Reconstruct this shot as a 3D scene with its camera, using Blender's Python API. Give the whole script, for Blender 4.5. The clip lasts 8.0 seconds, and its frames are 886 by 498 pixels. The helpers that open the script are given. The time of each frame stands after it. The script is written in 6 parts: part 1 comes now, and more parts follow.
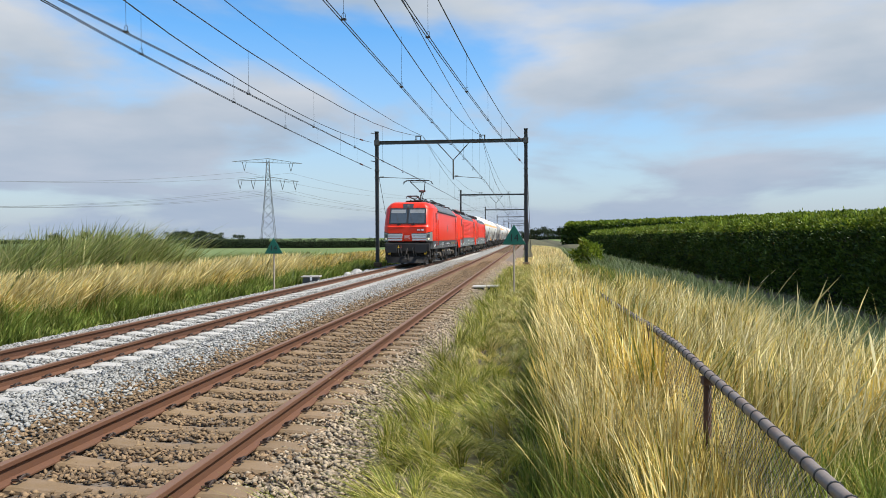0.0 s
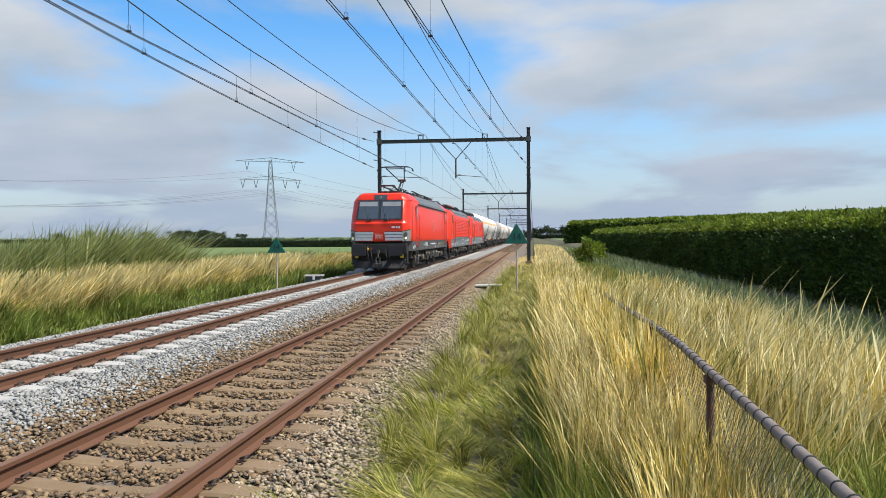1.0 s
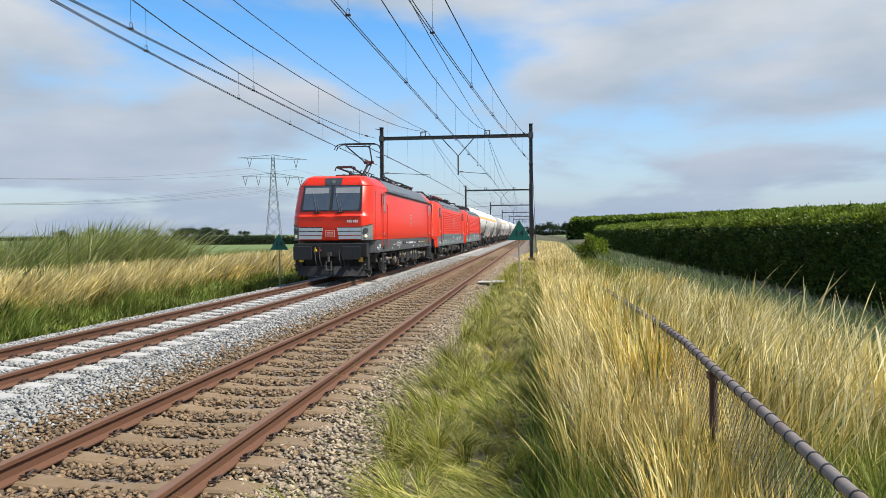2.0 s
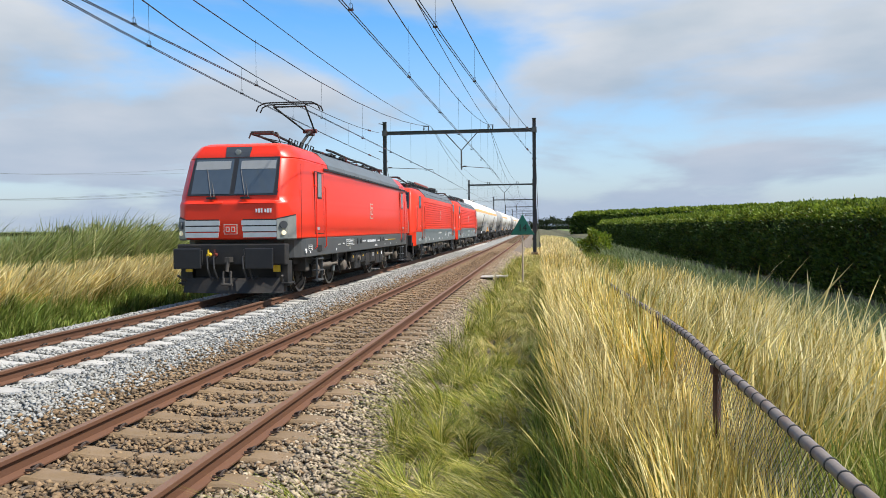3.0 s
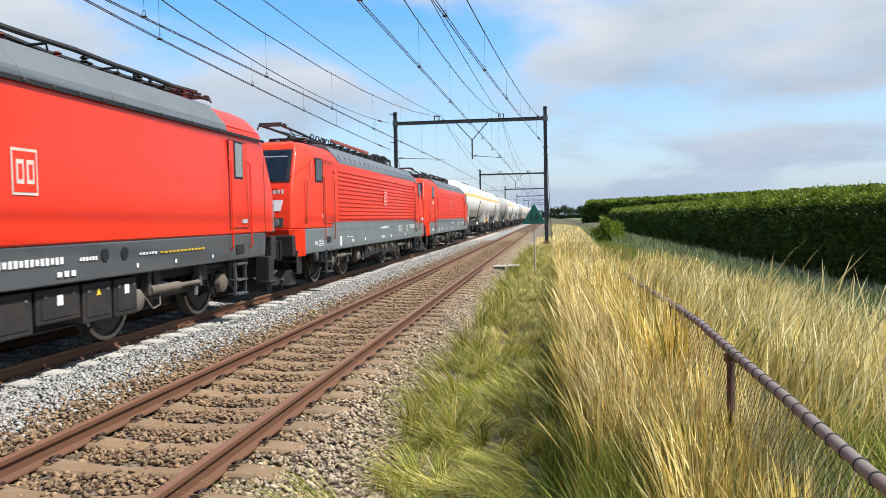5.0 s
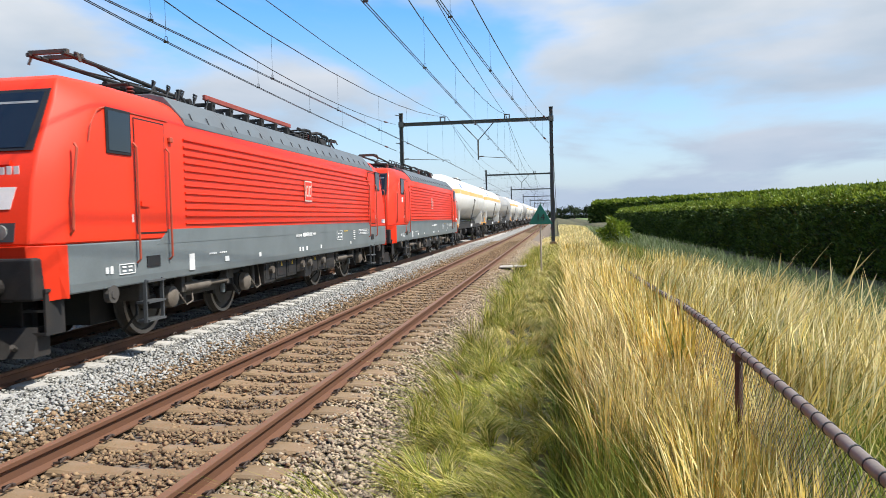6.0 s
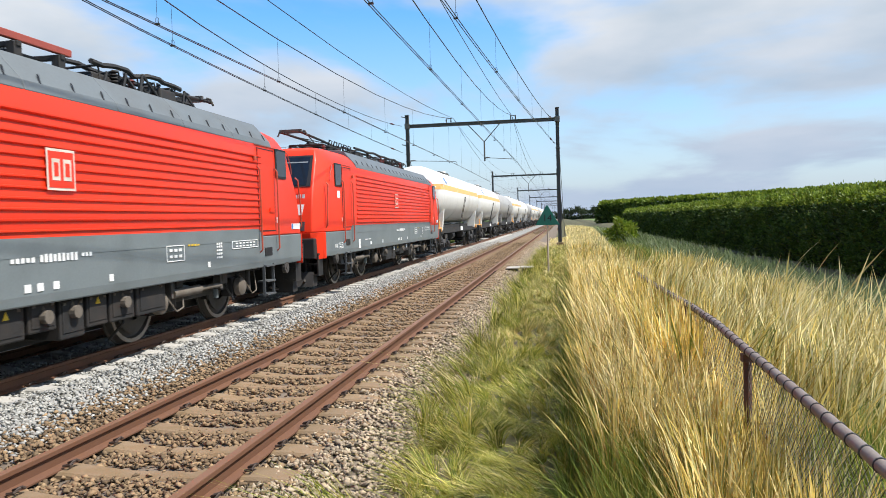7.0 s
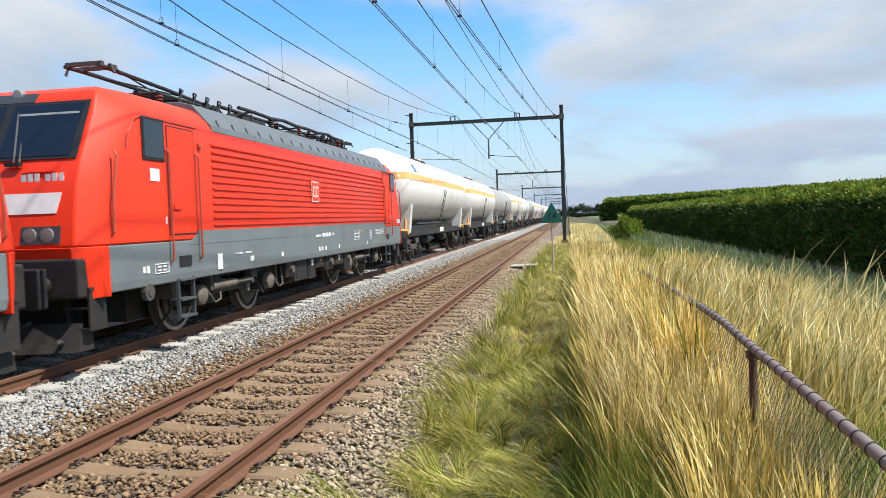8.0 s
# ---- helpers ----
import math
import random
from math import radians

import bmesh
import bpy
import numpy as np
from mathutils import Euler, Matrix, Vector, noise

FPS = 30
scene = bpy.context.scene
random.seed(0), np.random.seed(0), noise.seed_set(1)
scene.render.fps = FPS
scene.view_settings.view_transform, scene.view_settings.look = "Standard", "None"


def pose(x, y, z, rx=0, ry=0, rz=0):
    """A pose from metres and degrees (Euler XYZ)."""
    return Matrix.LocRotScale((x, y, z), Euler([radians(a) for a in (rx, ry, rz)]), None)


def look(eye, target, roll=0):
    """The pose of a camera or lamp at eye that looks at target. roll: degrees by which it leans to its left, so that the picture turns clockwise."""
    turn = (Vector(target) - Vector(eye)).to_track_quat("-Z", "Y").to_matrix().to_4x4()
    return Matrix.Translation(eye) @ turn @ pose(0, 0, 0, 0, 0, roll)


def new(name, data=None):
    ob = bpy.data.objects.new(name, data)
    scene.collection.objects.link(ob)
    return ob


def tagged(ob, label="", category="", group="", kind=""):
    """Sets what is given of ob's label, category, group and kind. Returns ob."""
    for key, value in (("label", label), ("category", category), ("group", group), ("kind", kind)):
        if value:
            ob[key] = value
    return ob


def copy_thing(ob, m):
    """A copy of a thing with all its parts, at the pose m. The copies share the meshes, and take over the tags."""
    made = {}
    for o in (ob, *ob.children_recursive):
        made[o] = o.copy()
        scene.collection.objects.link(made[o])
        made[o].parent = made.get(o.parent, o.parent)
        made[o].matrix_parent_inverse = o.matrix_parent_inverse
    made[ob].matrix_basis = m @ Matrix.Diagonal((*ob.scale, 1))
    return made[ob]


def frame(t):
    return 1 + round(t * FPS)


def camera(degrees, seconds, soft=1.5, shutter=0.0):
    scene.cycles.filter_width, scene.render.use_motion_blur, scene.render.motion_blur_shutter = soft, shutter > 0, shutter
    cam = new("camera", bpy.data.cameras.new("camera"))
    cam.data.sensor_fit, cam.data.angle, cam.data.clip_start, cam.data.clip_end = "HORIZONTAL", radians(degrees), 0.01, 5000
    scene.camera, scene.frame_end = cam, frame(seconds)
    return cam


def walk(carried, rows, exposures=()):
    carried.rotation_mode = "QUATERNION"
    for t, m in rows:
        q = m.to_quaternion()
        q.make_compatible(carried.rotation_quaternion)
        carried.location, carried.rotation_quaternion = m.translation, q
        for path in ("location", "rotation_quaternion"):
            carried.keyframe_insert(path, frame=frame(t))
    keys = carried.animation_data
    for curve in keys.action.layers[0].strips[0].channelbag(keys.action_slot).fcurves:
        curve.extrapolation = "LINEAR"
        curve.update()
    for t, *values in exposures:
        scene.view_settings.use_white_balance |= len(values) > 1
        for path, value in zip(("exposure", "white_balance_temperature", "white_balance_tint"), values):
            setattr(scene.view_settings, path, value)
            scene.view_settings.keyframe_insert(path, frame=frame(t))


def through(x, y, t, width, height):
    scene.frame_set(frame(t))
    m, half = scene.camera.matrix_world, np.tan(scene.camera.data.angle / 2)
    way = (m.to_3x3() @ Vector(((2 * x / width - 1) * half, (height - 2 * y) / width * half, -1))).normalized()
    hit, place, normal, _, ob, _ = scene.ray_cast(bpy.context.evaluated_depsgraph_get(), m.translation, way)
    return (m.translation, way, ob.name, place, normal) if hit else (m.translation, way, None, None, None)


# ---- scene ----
EYE = (0.0, 0.0, 1.71)          # metres above the rail heads


def aim(turn, tilt, roll):
    """The hand-held camera's pose: it turns on the spot."""
    return pose(*EYE, 90 + tilt, 0, turn) @ pose(0, 0, 0, 0, 0, roll)


cam = camera(61.0, 8.0, soft=0.5, shutter=0.1)
walk(cam, [
    (0.0, aim(6.600, -0.893, -0.288)),
    (0.5, aim(6.695, -0.937, -0.359)),
    (1.0, aim(6.796, -0.968, -0.328)),
    (1.5, aim(6.901, -1.056, -0.415)),
    (3.0, aim(7.249, -1.621, -0.549)),
    (3.5, aim(7.457, -1.812, -0.672)),
    (4.0, aim(7.681, -2.091, -0.767)),
    (4.5, aim(7.912, -2.383, -0.954)),
    (6.0, aim(8.639, -2.302, -1.382)),
    (6.5, aim(8.868, -2.194, -1.606)),
    (7.0, aim(9.156, -2.179, -1.736)),
    (7.5, aim(9.412, -2.251, -2.007)),
    (8.0, aim(9.503, -2.311, -1.947)),
], exposures=[(0.0, 0.34), (1.7, 0.36), (3.0, 0.42), (4.5, 0.54), (8.0, 0.56)])

# ---- sky, sun ----
SUN_TURN, SUN_HIGH = 80.0, 56.0     # degrees: towards +x and slightly towards -y; above the horizon
sun_data = bpy.data.lights.new("sun", "SUN")
sun_data.energy, sun_data.angle, sun_data.color = 5.0, radians(0.9), (1.0, 0.955, 0.88)
sun = new("sun", sun_data)
sun_way = Vector((math.sin(radians(SUN_TURN)) * math.cos(radians(SUN_HIGH)), -math.cos(radians(SUN_TURN)) * math.cos(radians(SUN_HIGH)), math.sin(radians(SUN_HIGH))))
sun.matrix_world = look((60, 0, 80), Vector((60, 0, 80)) - sun_way)


def sky_world():
    w = bpy.data.worlds.new("sky")
    scene.world = w
    w.use_nodes = True
    nt = w.node_tree
    nt.nodes.clear()
    N, L = nt.nodes.new, nt.links.new
    out, bg = N("ShaderNodeOutputWorld"), N("ShaderNodeBackground")
    sky = N("ShaderNodeTexSky")
    sky.sky_type, sky.sun_disc = "NISHITA", False
    sky.sun_elevation, sky.sun_rotation = radians(SUN_HIGH), radians(180 - SUN_TURN)
    sky.air_density, sky.dust_density, sky.ozone_density = 1.0, 0.4, 2.0
    co = N("ShaderNodeTexCoord")
    sep = N("ShaderNodeSeparateXYZ")
    L(co.outputs["Generated"], sep.inputs[0])
    # a flat layer of cloud over the land: the direction is divided by its height
    high = N("ShaderNodeMath"); high.operation = "MAXIMUM"; high.inputs[1].default_value = 0.0
    L(sep.outputs["Z"], high.inputs[0])
    lift = N("ShaderNodeMath"); lift.operation = "ADD"; lift.inputs[1].default_value = 0.16
    L(high.outputs[0], lift.inputs[0])
    dx = N("ShaderNodeMath"); dx.operation = "DIVIDE"
    dy = N("ShaderNodeMath"); dy.operation = "DIVIDE"
    L(sep.outputs["X"], dx.inputs[0]); L(lift.outputs[0], dx.inputs[1])
    L(sep.outputs["Y"], dy.inputs[0]); L(lift.outputs[0], dy.inputs[1])
    flat = N("ShaderNodeCombineXYZ")
    L(dx.outputs[0], flat.inputs[0]); L(dy.outputs[0], flat.inputs[1])
    shift = N("ShaderNodeMapping")
    shift.inputs["Location"].default_value = (3.1, 1.15, 0)
    shift.inputs["Rotation"].default_value = (0, 0, radians(-12))
    shift.inputs["Scale"].default_value = (0.9, 0.85, 1)
    L(flat.outputs[0], shift.inputs["Vector"])
    n1 = N("ShaderNodeTexNoise"); n1.inputs["Scale"].default_value = 0.75; n1.inputs["Detail"].default_value = 6.0
    n1.inputs["Roughness"].default_value = 0.52; n1.inputs["Distortion"].default_value = 0.25
    L(shift.outputs[0], n1.inputs["Vector"])
    cover = N("ShaderNodeValToRGB")
    cover.color_ramp.elements[0].position, cover.color_ramp.elements[1].position = 0.42, 0.565
    cover.color_ramp.interpolation = "EASE"
    L(n1.outputs["Fac"], cover.inputs[0])
    # thick parts greyer than thin ones
    n2 = N("ShaderNodeTexNoise"); n2.inputs["Scale"].default_value = 1.6; n2.inputs["Detail"].default_value = 5.0
    L(shift.outputs[0], n2.inputs["Vector"])
    tone = N("ShaderNodeValToRGB")
    tone.color_ramp.elements[0].position, tone.color_ramp.elements[0].color = 0.32, (3.05, 3.7, 4.4, 1)
    tone.color_ramp.elements[1].position, tone.color_ramp.elements[1].color = 0.68, (5.0, 5.2, 5.5, 1)
    L(n2.outputs["Fac"], tone.inputs[0])
    # veil of haze towards the horizon
    veil = N("ShaderNodeMapRange")
    veil.inputs["From Min"].default_value, veil.inputs["From Max"].default_value = 0.0, 0.26
    veil.inputs["To Min"].default_value, veil.inputs["To Max"].default_value = 0.93, 0.0
    L(high.outputs[0], veil.inputs["Value"])
    deep = N("ShaderNodeHueSaturation"); deep.inputs["Saturation"].default_value = 1.36; deep.inputs["Value"].default_value = 1.48
    L(sky.outputs[0], deep.inputs["Color"])
    m1 = N("ShaderNodeMix"); m1.data_type = "RGBA"
    L(cover.outputs[0], m1.inputs["Factor"]); L(deep.outputs[0], m1.inputs["A"]); L(tone.outputs[0], m1.inputs["B"])
    m2 = N("ShaderNodeMix"); m2.data_type = "RGBA"
    m2.inputs["B"].default_value = (2.8, 3.45, 4.5, 1)
    L(veil.outputs[0], m2.inputs["Factor"]); L(m1.outputs["Result"], m2.inputs["A"])
    L(m2.outputs["Result"], bg.inputs["Color"])
    bg.inputs["Strength"].default_value = 0.11
    L(bg.outputs[0], out.inputs[0])


sky_world()

# ---- materials ----
def paint(name, color, rough=0.5, metal=0.0, vary=0.12, scale=6.0, fine=80.0, bump=0.1, coat=0.0, second=None, island=0.0, piece=0.0, spec=0.5):
    """A surface with large stains and fine grain; second: the colour of its dirt; island, piece: how far loose parts or objects differ."""
    m = bpy.data.materials.new(name)
    m.use_nodes = True
    nt = m.node_tree
    N, L = nt.nodes.new, nt.links.new
    b = nt.nodes["Principled BSDF"]
    b.inputs["Roughness"].default_value, b.inputs["Metallic"].default_value = rough, metal
    b.inputs["Coat Weight"].default_value, b.inputs["Coat Roughness"].default_value = coat, 0.08
    b.inputs["Specular IOR Level"].default_value = spec
    co = N("ShaderNodeTexCoord")
    big = N("ShaderNodeTexNoise"); big.inputs["Scale"].default_value = scale; big.inputs["Detail"].default_value = 4
    small = N("ShaderNodeTexNoise"); small.inputs["Scale"].default_value = fine; small.inputs["Detail"].default_value = 3
    for n in (big, small):
        L(co.outputs["Object"], n.inputs["Vector"])
    mix = N("ShaderNodeMix"); mix.data_type = "RGBA"
    mix.inputs["A"].default_value = (*color, 1)
    mix.inputs["B"].default_value = (*(second or [c * 0.55 for c in color]), 1)
    ramp = N("ShaderNodeMapRange")
    ramp.inputs["From Min"].default_value, ramp.inputs["From Max"].default_value = 0.42, 0.75
    ramp.inputs["To Max"].default_value = min(1.0, vary * 4)
    L(big.outputs["Fac"], ramp.inputs["Value"]); L(ramp.outputs[0], mix.inputs["Factor"])
    hsv = N("ShaderNodeHueSaturation")
    L(mix.outputs["Result"], hsv.inputs["Color"])
    val = N("ShaderNodeMapRange")
    val.inputs["To Min"].default_value, val.inputs["To Max"].default_value = 1 - vary, 1 + vary
    L(small.outputs["Fac"], val.inputs["Value"])
    last = val.outputs[0]
    for amount, node, socket in ((island, "ShaderNodeNewGeometry", "Random Per Island"), (piece, "ShaderNodeObjectInfo", "Random")):
        if amount:
            g = N(node)
            r = N("ShaderNodeMapRange"); r.inputs["To Min"].default_value, r.inputs["To Max"].default_value = 1 - amount, 1 + amount
            L(g.outputs[socket], r.inputs["Value"])
            mu = N("ShaderNodeMath"); mu.operation = "MULTIPLY"
            L(last, mu.inputs[0]); L(r.outputs[0], mu.inputs[1])
            last = mu.outputs[0]
    L(last, hsv.inputs["Value"])
    L(hsv.outputs[0], b.inputs["Base Color"])
    if bump:
        bp = N("ShaderNodeBump"); bp.inputs["Strength"].default_value = bump; bp.inputs["Distance"].default_value = 0.01
        L(small.outputs["Fac"], bp.inputs["Height"]); L(bp.outputs[0], b.inputs["Normal"])
    return m


def blades(name, colors, rough=0.55, through=0.35):
    """Leaves and grass: each loose blade takes its own colour from the list; light comes through."""
    m = bpy.data.materials.new(name)
    m.use_nodes = True
    nt = m.node_tree
    N, L = nt.nodes.new, nt.links.new
    b = nt.nodes["Principled BSDF"]
    b.inputs["Roughness"].default_value = rough
    b.inputs["Specular IOR Level"].default_value = 0.25
    geo, ramp = N("ShaderNodeNewGeometry"), N("ShaderNodeValToRGB")
    el = ramp.color_ramp.elements
    while len(el) < len(colors):
        el.new(0.5)
    for i, c in enumerate(colors):
        el[i].position, el[i].color = i / (len(colors) - 1), (*c, 1)
    L(geo.outputs["Random Per Island"], ramp.inputs[0])
    co, big = N("ShaderNodeTexCoord"), N("ShaderNodeTexNoise")
    big.inputs["Scale"].default_value, big.inputs["Detail"].default_value = 1.5, 4
    L(co.outputs["Object"], big.inputs["Vector"])
    val = N("ShaderNodeMapRange"); val.inputs["From Min"].default_value, val.inputs["From Max"].default_value = 0.3, 0.7
    val.inputs["To Min"].default_value, val.inputs["To Max"].default_value = 0.55, 1.38
    L(big.outputs["Fac"], val.inputs["Value"])
    hsv = N("ShaderNodeHueSaturation")
    L(ramp.outputs[0], hsv.inputs["Color"]); L(val.outputs[0], hsv.inputs["Value"])
    L(hsv.outputs[0], b.inputs["Base Color"])
    tr = N("ShaderNodeBsdfTranslucent"); L(hsv.outputs[0], tr.inputs["Color"])
    mx = N("ShaderNodeMixShader"); mx.inputs[0].default_value = through
    out = nt.nodes["Material Output"]
    L(b.outputs[0], mx.inputs[1]); L(tr.outputs[0], mx.inputs[2]); L(mx.outputs[0], out.inputs[0])
    return m


def glow(name, color, strength):
    m = bpy.data.materials.new(name)
    m.use_nodes = True
    b = m.node_tree.nodes["Principled BSDF"]
    b.inputs["Base Color"].default_value = (*color, 1)
    b.inputs["Emission Color"].default_value = (*color, 1)
    b.inputs["Emission Strength"].default_value = strength
    return m


M = {
    "red": paint("red_paint", (0.76, 0.032, 0.007), 0.38, vary=0.05, scale=0.7, fine=30, bump=0.012, coat=0.12, second=(0.66, 0.024, 0.008), spec=0.4),
    "red_worn": paint("worn_red_paint", (0.75, 0.036, 0.007), 0.48, vary=0.07, scale=0.9, fine=24, bump=0.015, coat=0.08, second=(0.58, 0.028, 0.010), spec=0.35),
    "skirt": paint("dark_grey_paint", (0.075, 0.08, 0.083), 0.5, vary=0.14, scale=1.5, fine=40, bump=0.03),
    "skirt_light": paint("mid_grey_paint", (0.15, 0.175, 0.18), 0.5, vary=0.12, scale=1.4, fine=40, bump=0.03),
    "roof": paint("grey_roof_paint", (0.115, 0.132, 0.14), 0.55, vary=0.15, scale=1.2, fine=30, bump=0.04, second=(0.09, 0.09, 0.085)),
    "under": paint("grimy_black_steel", (0.015, 0.0145, 0.014), 0.7, vary=0.25, scale=3, fine=40, bump=0.15, second=(0.032, 0.025, 0.02)),
    "grime": paint("dusty_bogie_steel", (0.066, 0.060, 0.053), 0.75, vary=0.25, scale=4, fine=50, bump=0.15, second=(0.05, 0.04, 0.03)),
    "black": paint("black_rubber", (0.014, 0.014, 0.015), 0.55, vary=0.15, bump=0.05),
    "steel": paint("bright_wheel_steel", (0.35, 0.33, 0.31), 0.35, 1.0, vary=0.1, bump=0.03),
    "silver": paint("silver_paint", (0.55, 0.58, 0.60), 0.35, 0.3, vary=0.06, bump=0.02),
    "white": paint("white_paint", (0.80, 0.80, 0.78), 0.5, vary=0.08, bump=0.03),
    "cream": paint("aged_white_paint", (0.62, 0.55, 0.47), 0.55, vary=0.12, scale=5, bump=0.02),
    "yellow": paint("yellow_paint", (0.75, 0.50, 0.03), 0.5, vary=0.1),
    "copper": paint("red_brown_insulator", (0.14, 0.030, 0.022), 0.4, vary=0.1),
    "rail_red": paint("rubbed_red_hand_rail", (0.42, 0.075, 0.035), 0.45, vary=0.15, scale=4, bump=0.02),
    "dust": paint("dust_brown_steel", (0.135, 0.115, 0.092), 0.8, vary=0.25, scale=5, fine=50, bump=0.12, second=(0.09, 0.07, 0.05)),
    "bar_red": paint("dull_red_bar_paint", (0.30, 0.06, 0.04), 0.55, vary=0.15, scale=2, bump=0.03),
    "screen": paint("dark_windscreen", (0.062, 0.074, 0.080), 0.07, vary=0.05, bump=0.0, coat=0.6, spec=0.8),
    "screen_dark": paint("black_windscreen", (0.012, 0.014, 0.017), 0.06, vary=0.05, bump=0.0, coat=0.2, spec=0.5),
    "blind": paint("grey_sun_blind", (0.24, 0.25, 0.25), 0.5, vary=0.05, bump=0.0),
    "sidepane": paint("grey_side_window", (0.20, 0.22, 0.215), 0.12, vary=0.06, bump=0.0, spec=0.7),
    "tank": paint("white_tank_paint", (0.72, 0.71, 0.67), 0.42, vary=0.10, scale=0.5, fine=9, bump=0.02, second=(0.47, 0.44, 0.38)),
    "tank_grey": paint("grey_tank_paint", (0.36, 0.35, 0.33), 0.5, vary=0.14, scale=0.5, fine=9, bump=0.02, second=(0.24, 0.22, 0.2)),
    "orange": paint("orange_band_paint", (0.80, 0.40, 0.12), 0.5, vary=0.08, scale=1.5, bump=0.02),
    "blue": paint("blue_paint", (0.05, 0.17, 0.42), 0.5, vary=0.08),
    "mast": paint("weathered_dark_steel", (0.075, 0.083, 0.083), 0.65, vary=0.2, scale=3, fine=60, bump=0.1, second=(0.08, 0.06, 0.045)),
    "wire": paint("dark_copper_wire", (0.025, 0.027, 0.03), 0.5, vary=0.1, bump=0.0),
    "pylon": paint("galvanised_steel", (0.17, 0.185, 0.20), 0.7, 0.0, vary=0.1, bump=0.0),
    "rail": paint("rusty_rail_side", (0.122, 0.053, 0.025), 0.8, vary=0.18, scale=4, fine=90, bump=0.15, second=(0.11, 0.05, 0.03)),
    "railtop": paint("worn_rail_head", (0.165, 0.085, 0.046), 0.6, 0.1, vary=0.12, scale=2, fine=60, bump=0.04, second=(0.20, 0.11, 0.075)),
    "sleeper_old": paint("old_brown_concrete", (0.185, 0.122, 0.062), 0.9, vary=0.2, scale=5, fine=70, bump=0.3, second=(0.22, 0.155, 0.10), piece=0.14),
    "sleeper_new": paint("pale_new_concrete", (0.40, 0.385, 0.35), 0.85, vary=0.12, scale=5, fine=70, bump=0.2, second=(0.42, 0.39, 0.36), piece=0.08),
    "clip": paint("rusty_clip_steel", (0.055, 0.034, 0.024), 0.7, vary=0.2, bump=0.1),
    "stone_grey": paint("pale_grey_ballast", (0.31, 0.305, 0.28), 0.9, vary=0.15, scale=8, fine=60, bump=0.3, second=(0.22, 0.205, 0.18), island=0.34),
    "stone_brown": paint("rust_stained_ballast", (0.20, 0.135, 0.072), 0.9, vary=0.18, scale=6, fine=60, bump=0.3, second=(0.15, 0.09, 0.05), island=0.5),
    "stone_beige": paint("beige_grey_ballast", (0.32, 0.255, 0.175), 0.9, vary=0.18, scale=6, fine=60, bump=0.3, second=(0.21, 0.16, 0.11), island=0.48),
    "bed_grey": paint("grey_ballast_bed", (0.28, 0.275, 0.255), 0.95, vary=0.3, scale=9, fine=40, bump=0.6),
    "bed": paint("ballast_bed", (0.165, 0.128, 0.093), 0.95, vary=0.3, scale=9, fine=40, bump=0.6),
    "soil": paint("grassy_soil", (0.040, 0.044, 0.015), 0.95, vary=0.3, scale=0.6, fine=25, bump=0.6, second=(0.16, 0.13, 0.06)),
    "field": paint("green_field", (0.10, 0.155, 0.035), 0.95, vary=0.12, scale=0.02, fine=1.5, bump=0.3, second=(0.17, 0.18, 0.06)),
    "green_sign": paint("green_sign_enamel", (0.004, 0.125, 0.085), 0.45, vary=0.08, scale=3, bump=0.02),
    "sign_text": paint("black_sign_ink", (0.006, 0.012, 0.011), 0.5, vary=0.05, bump=0.0),
    "post": paint("pale_wooden_post", (0.42, 0.36, 0.27), 0.8, vary=0.15, fine=40, bump=0.2),
    "plank": paint("weathered_pale_board", (0.43, 0.41, 0.37), 0.8, vary=0.15, scale=4, fine=50, bump=0.2),
    "fence": paint("grey_brown_pipe_paint", (0.19, 0.155, 0.13), 0.55, vary=0.18, scale=8, fine=60, bump=0.1, second=(0.14, 0.075, 0.045)),
    "rust": paint("rusty_post", (0.11, 0.052, 0.030), 0.85, vary=0.25, scale=8, fine=70, bump=0.2),
    "mesh_wire": paint("dark_fence_wire", (0.035, 0.033, 0.03), 0.6, vary=0.1, bump=0.0),
    "bark": paint("grey_bark", (0.10, 0.08, 0.06), 0.9, vary=0.2, bump=0.3),
    "house": paint("pale_far_wall", (0.55, 0.50, 0.45), 0.9, vary=0.1),
    "tile": paint("dark_roof_tiles", (0.16, 0.09, 0.07), 0.9, vary=0.15),
    "straw": blades("dry_straw_grass", [(0.62, 0.44, 0.10), (0.86, 0.68, 0.24), (0.33, 0.22, 0.04), (0.92, 0.78, 0.36), (0.20, 0.17, 0.025), (0.78, 0.57, 0.14), (0.11, 0.15, 0.02), (0.94, 0.81, 0.41), (0.66, 0.45, 0.08)], through=0.35),
    "pale_straw": blades("bleached_straw_grass", [(0.78, 0.62, 0.24), (0.92, 0.80, 0.42), (0.57, 0.44, 0.13), (0.94, 0.83, 0.48), (0.84, 0.69, 0.29), (0.36, 0.29, 0.07)], through=0.35),
    "green": blades("green_grass", [(0.085, 0.135, 0.018), (0.16, 0.22, 0.03), (0.28, 0.31, 0.05), (0.045, 0.08, 0.011), (0.42, 0.36, 0.09), (0.11, 0.165, 0.022)], through=0.35),
    "weed": blades("fresh_green_weeds", [(0.12, 0.18, 0.03), (0.20, 0.27, 0.05), (0.31, 0.36, 0.08), (0.07, 0.11, 0.018), (0.17, 0.23, 0.04), (0.42, 0.40, 0.13)], through=0.4),
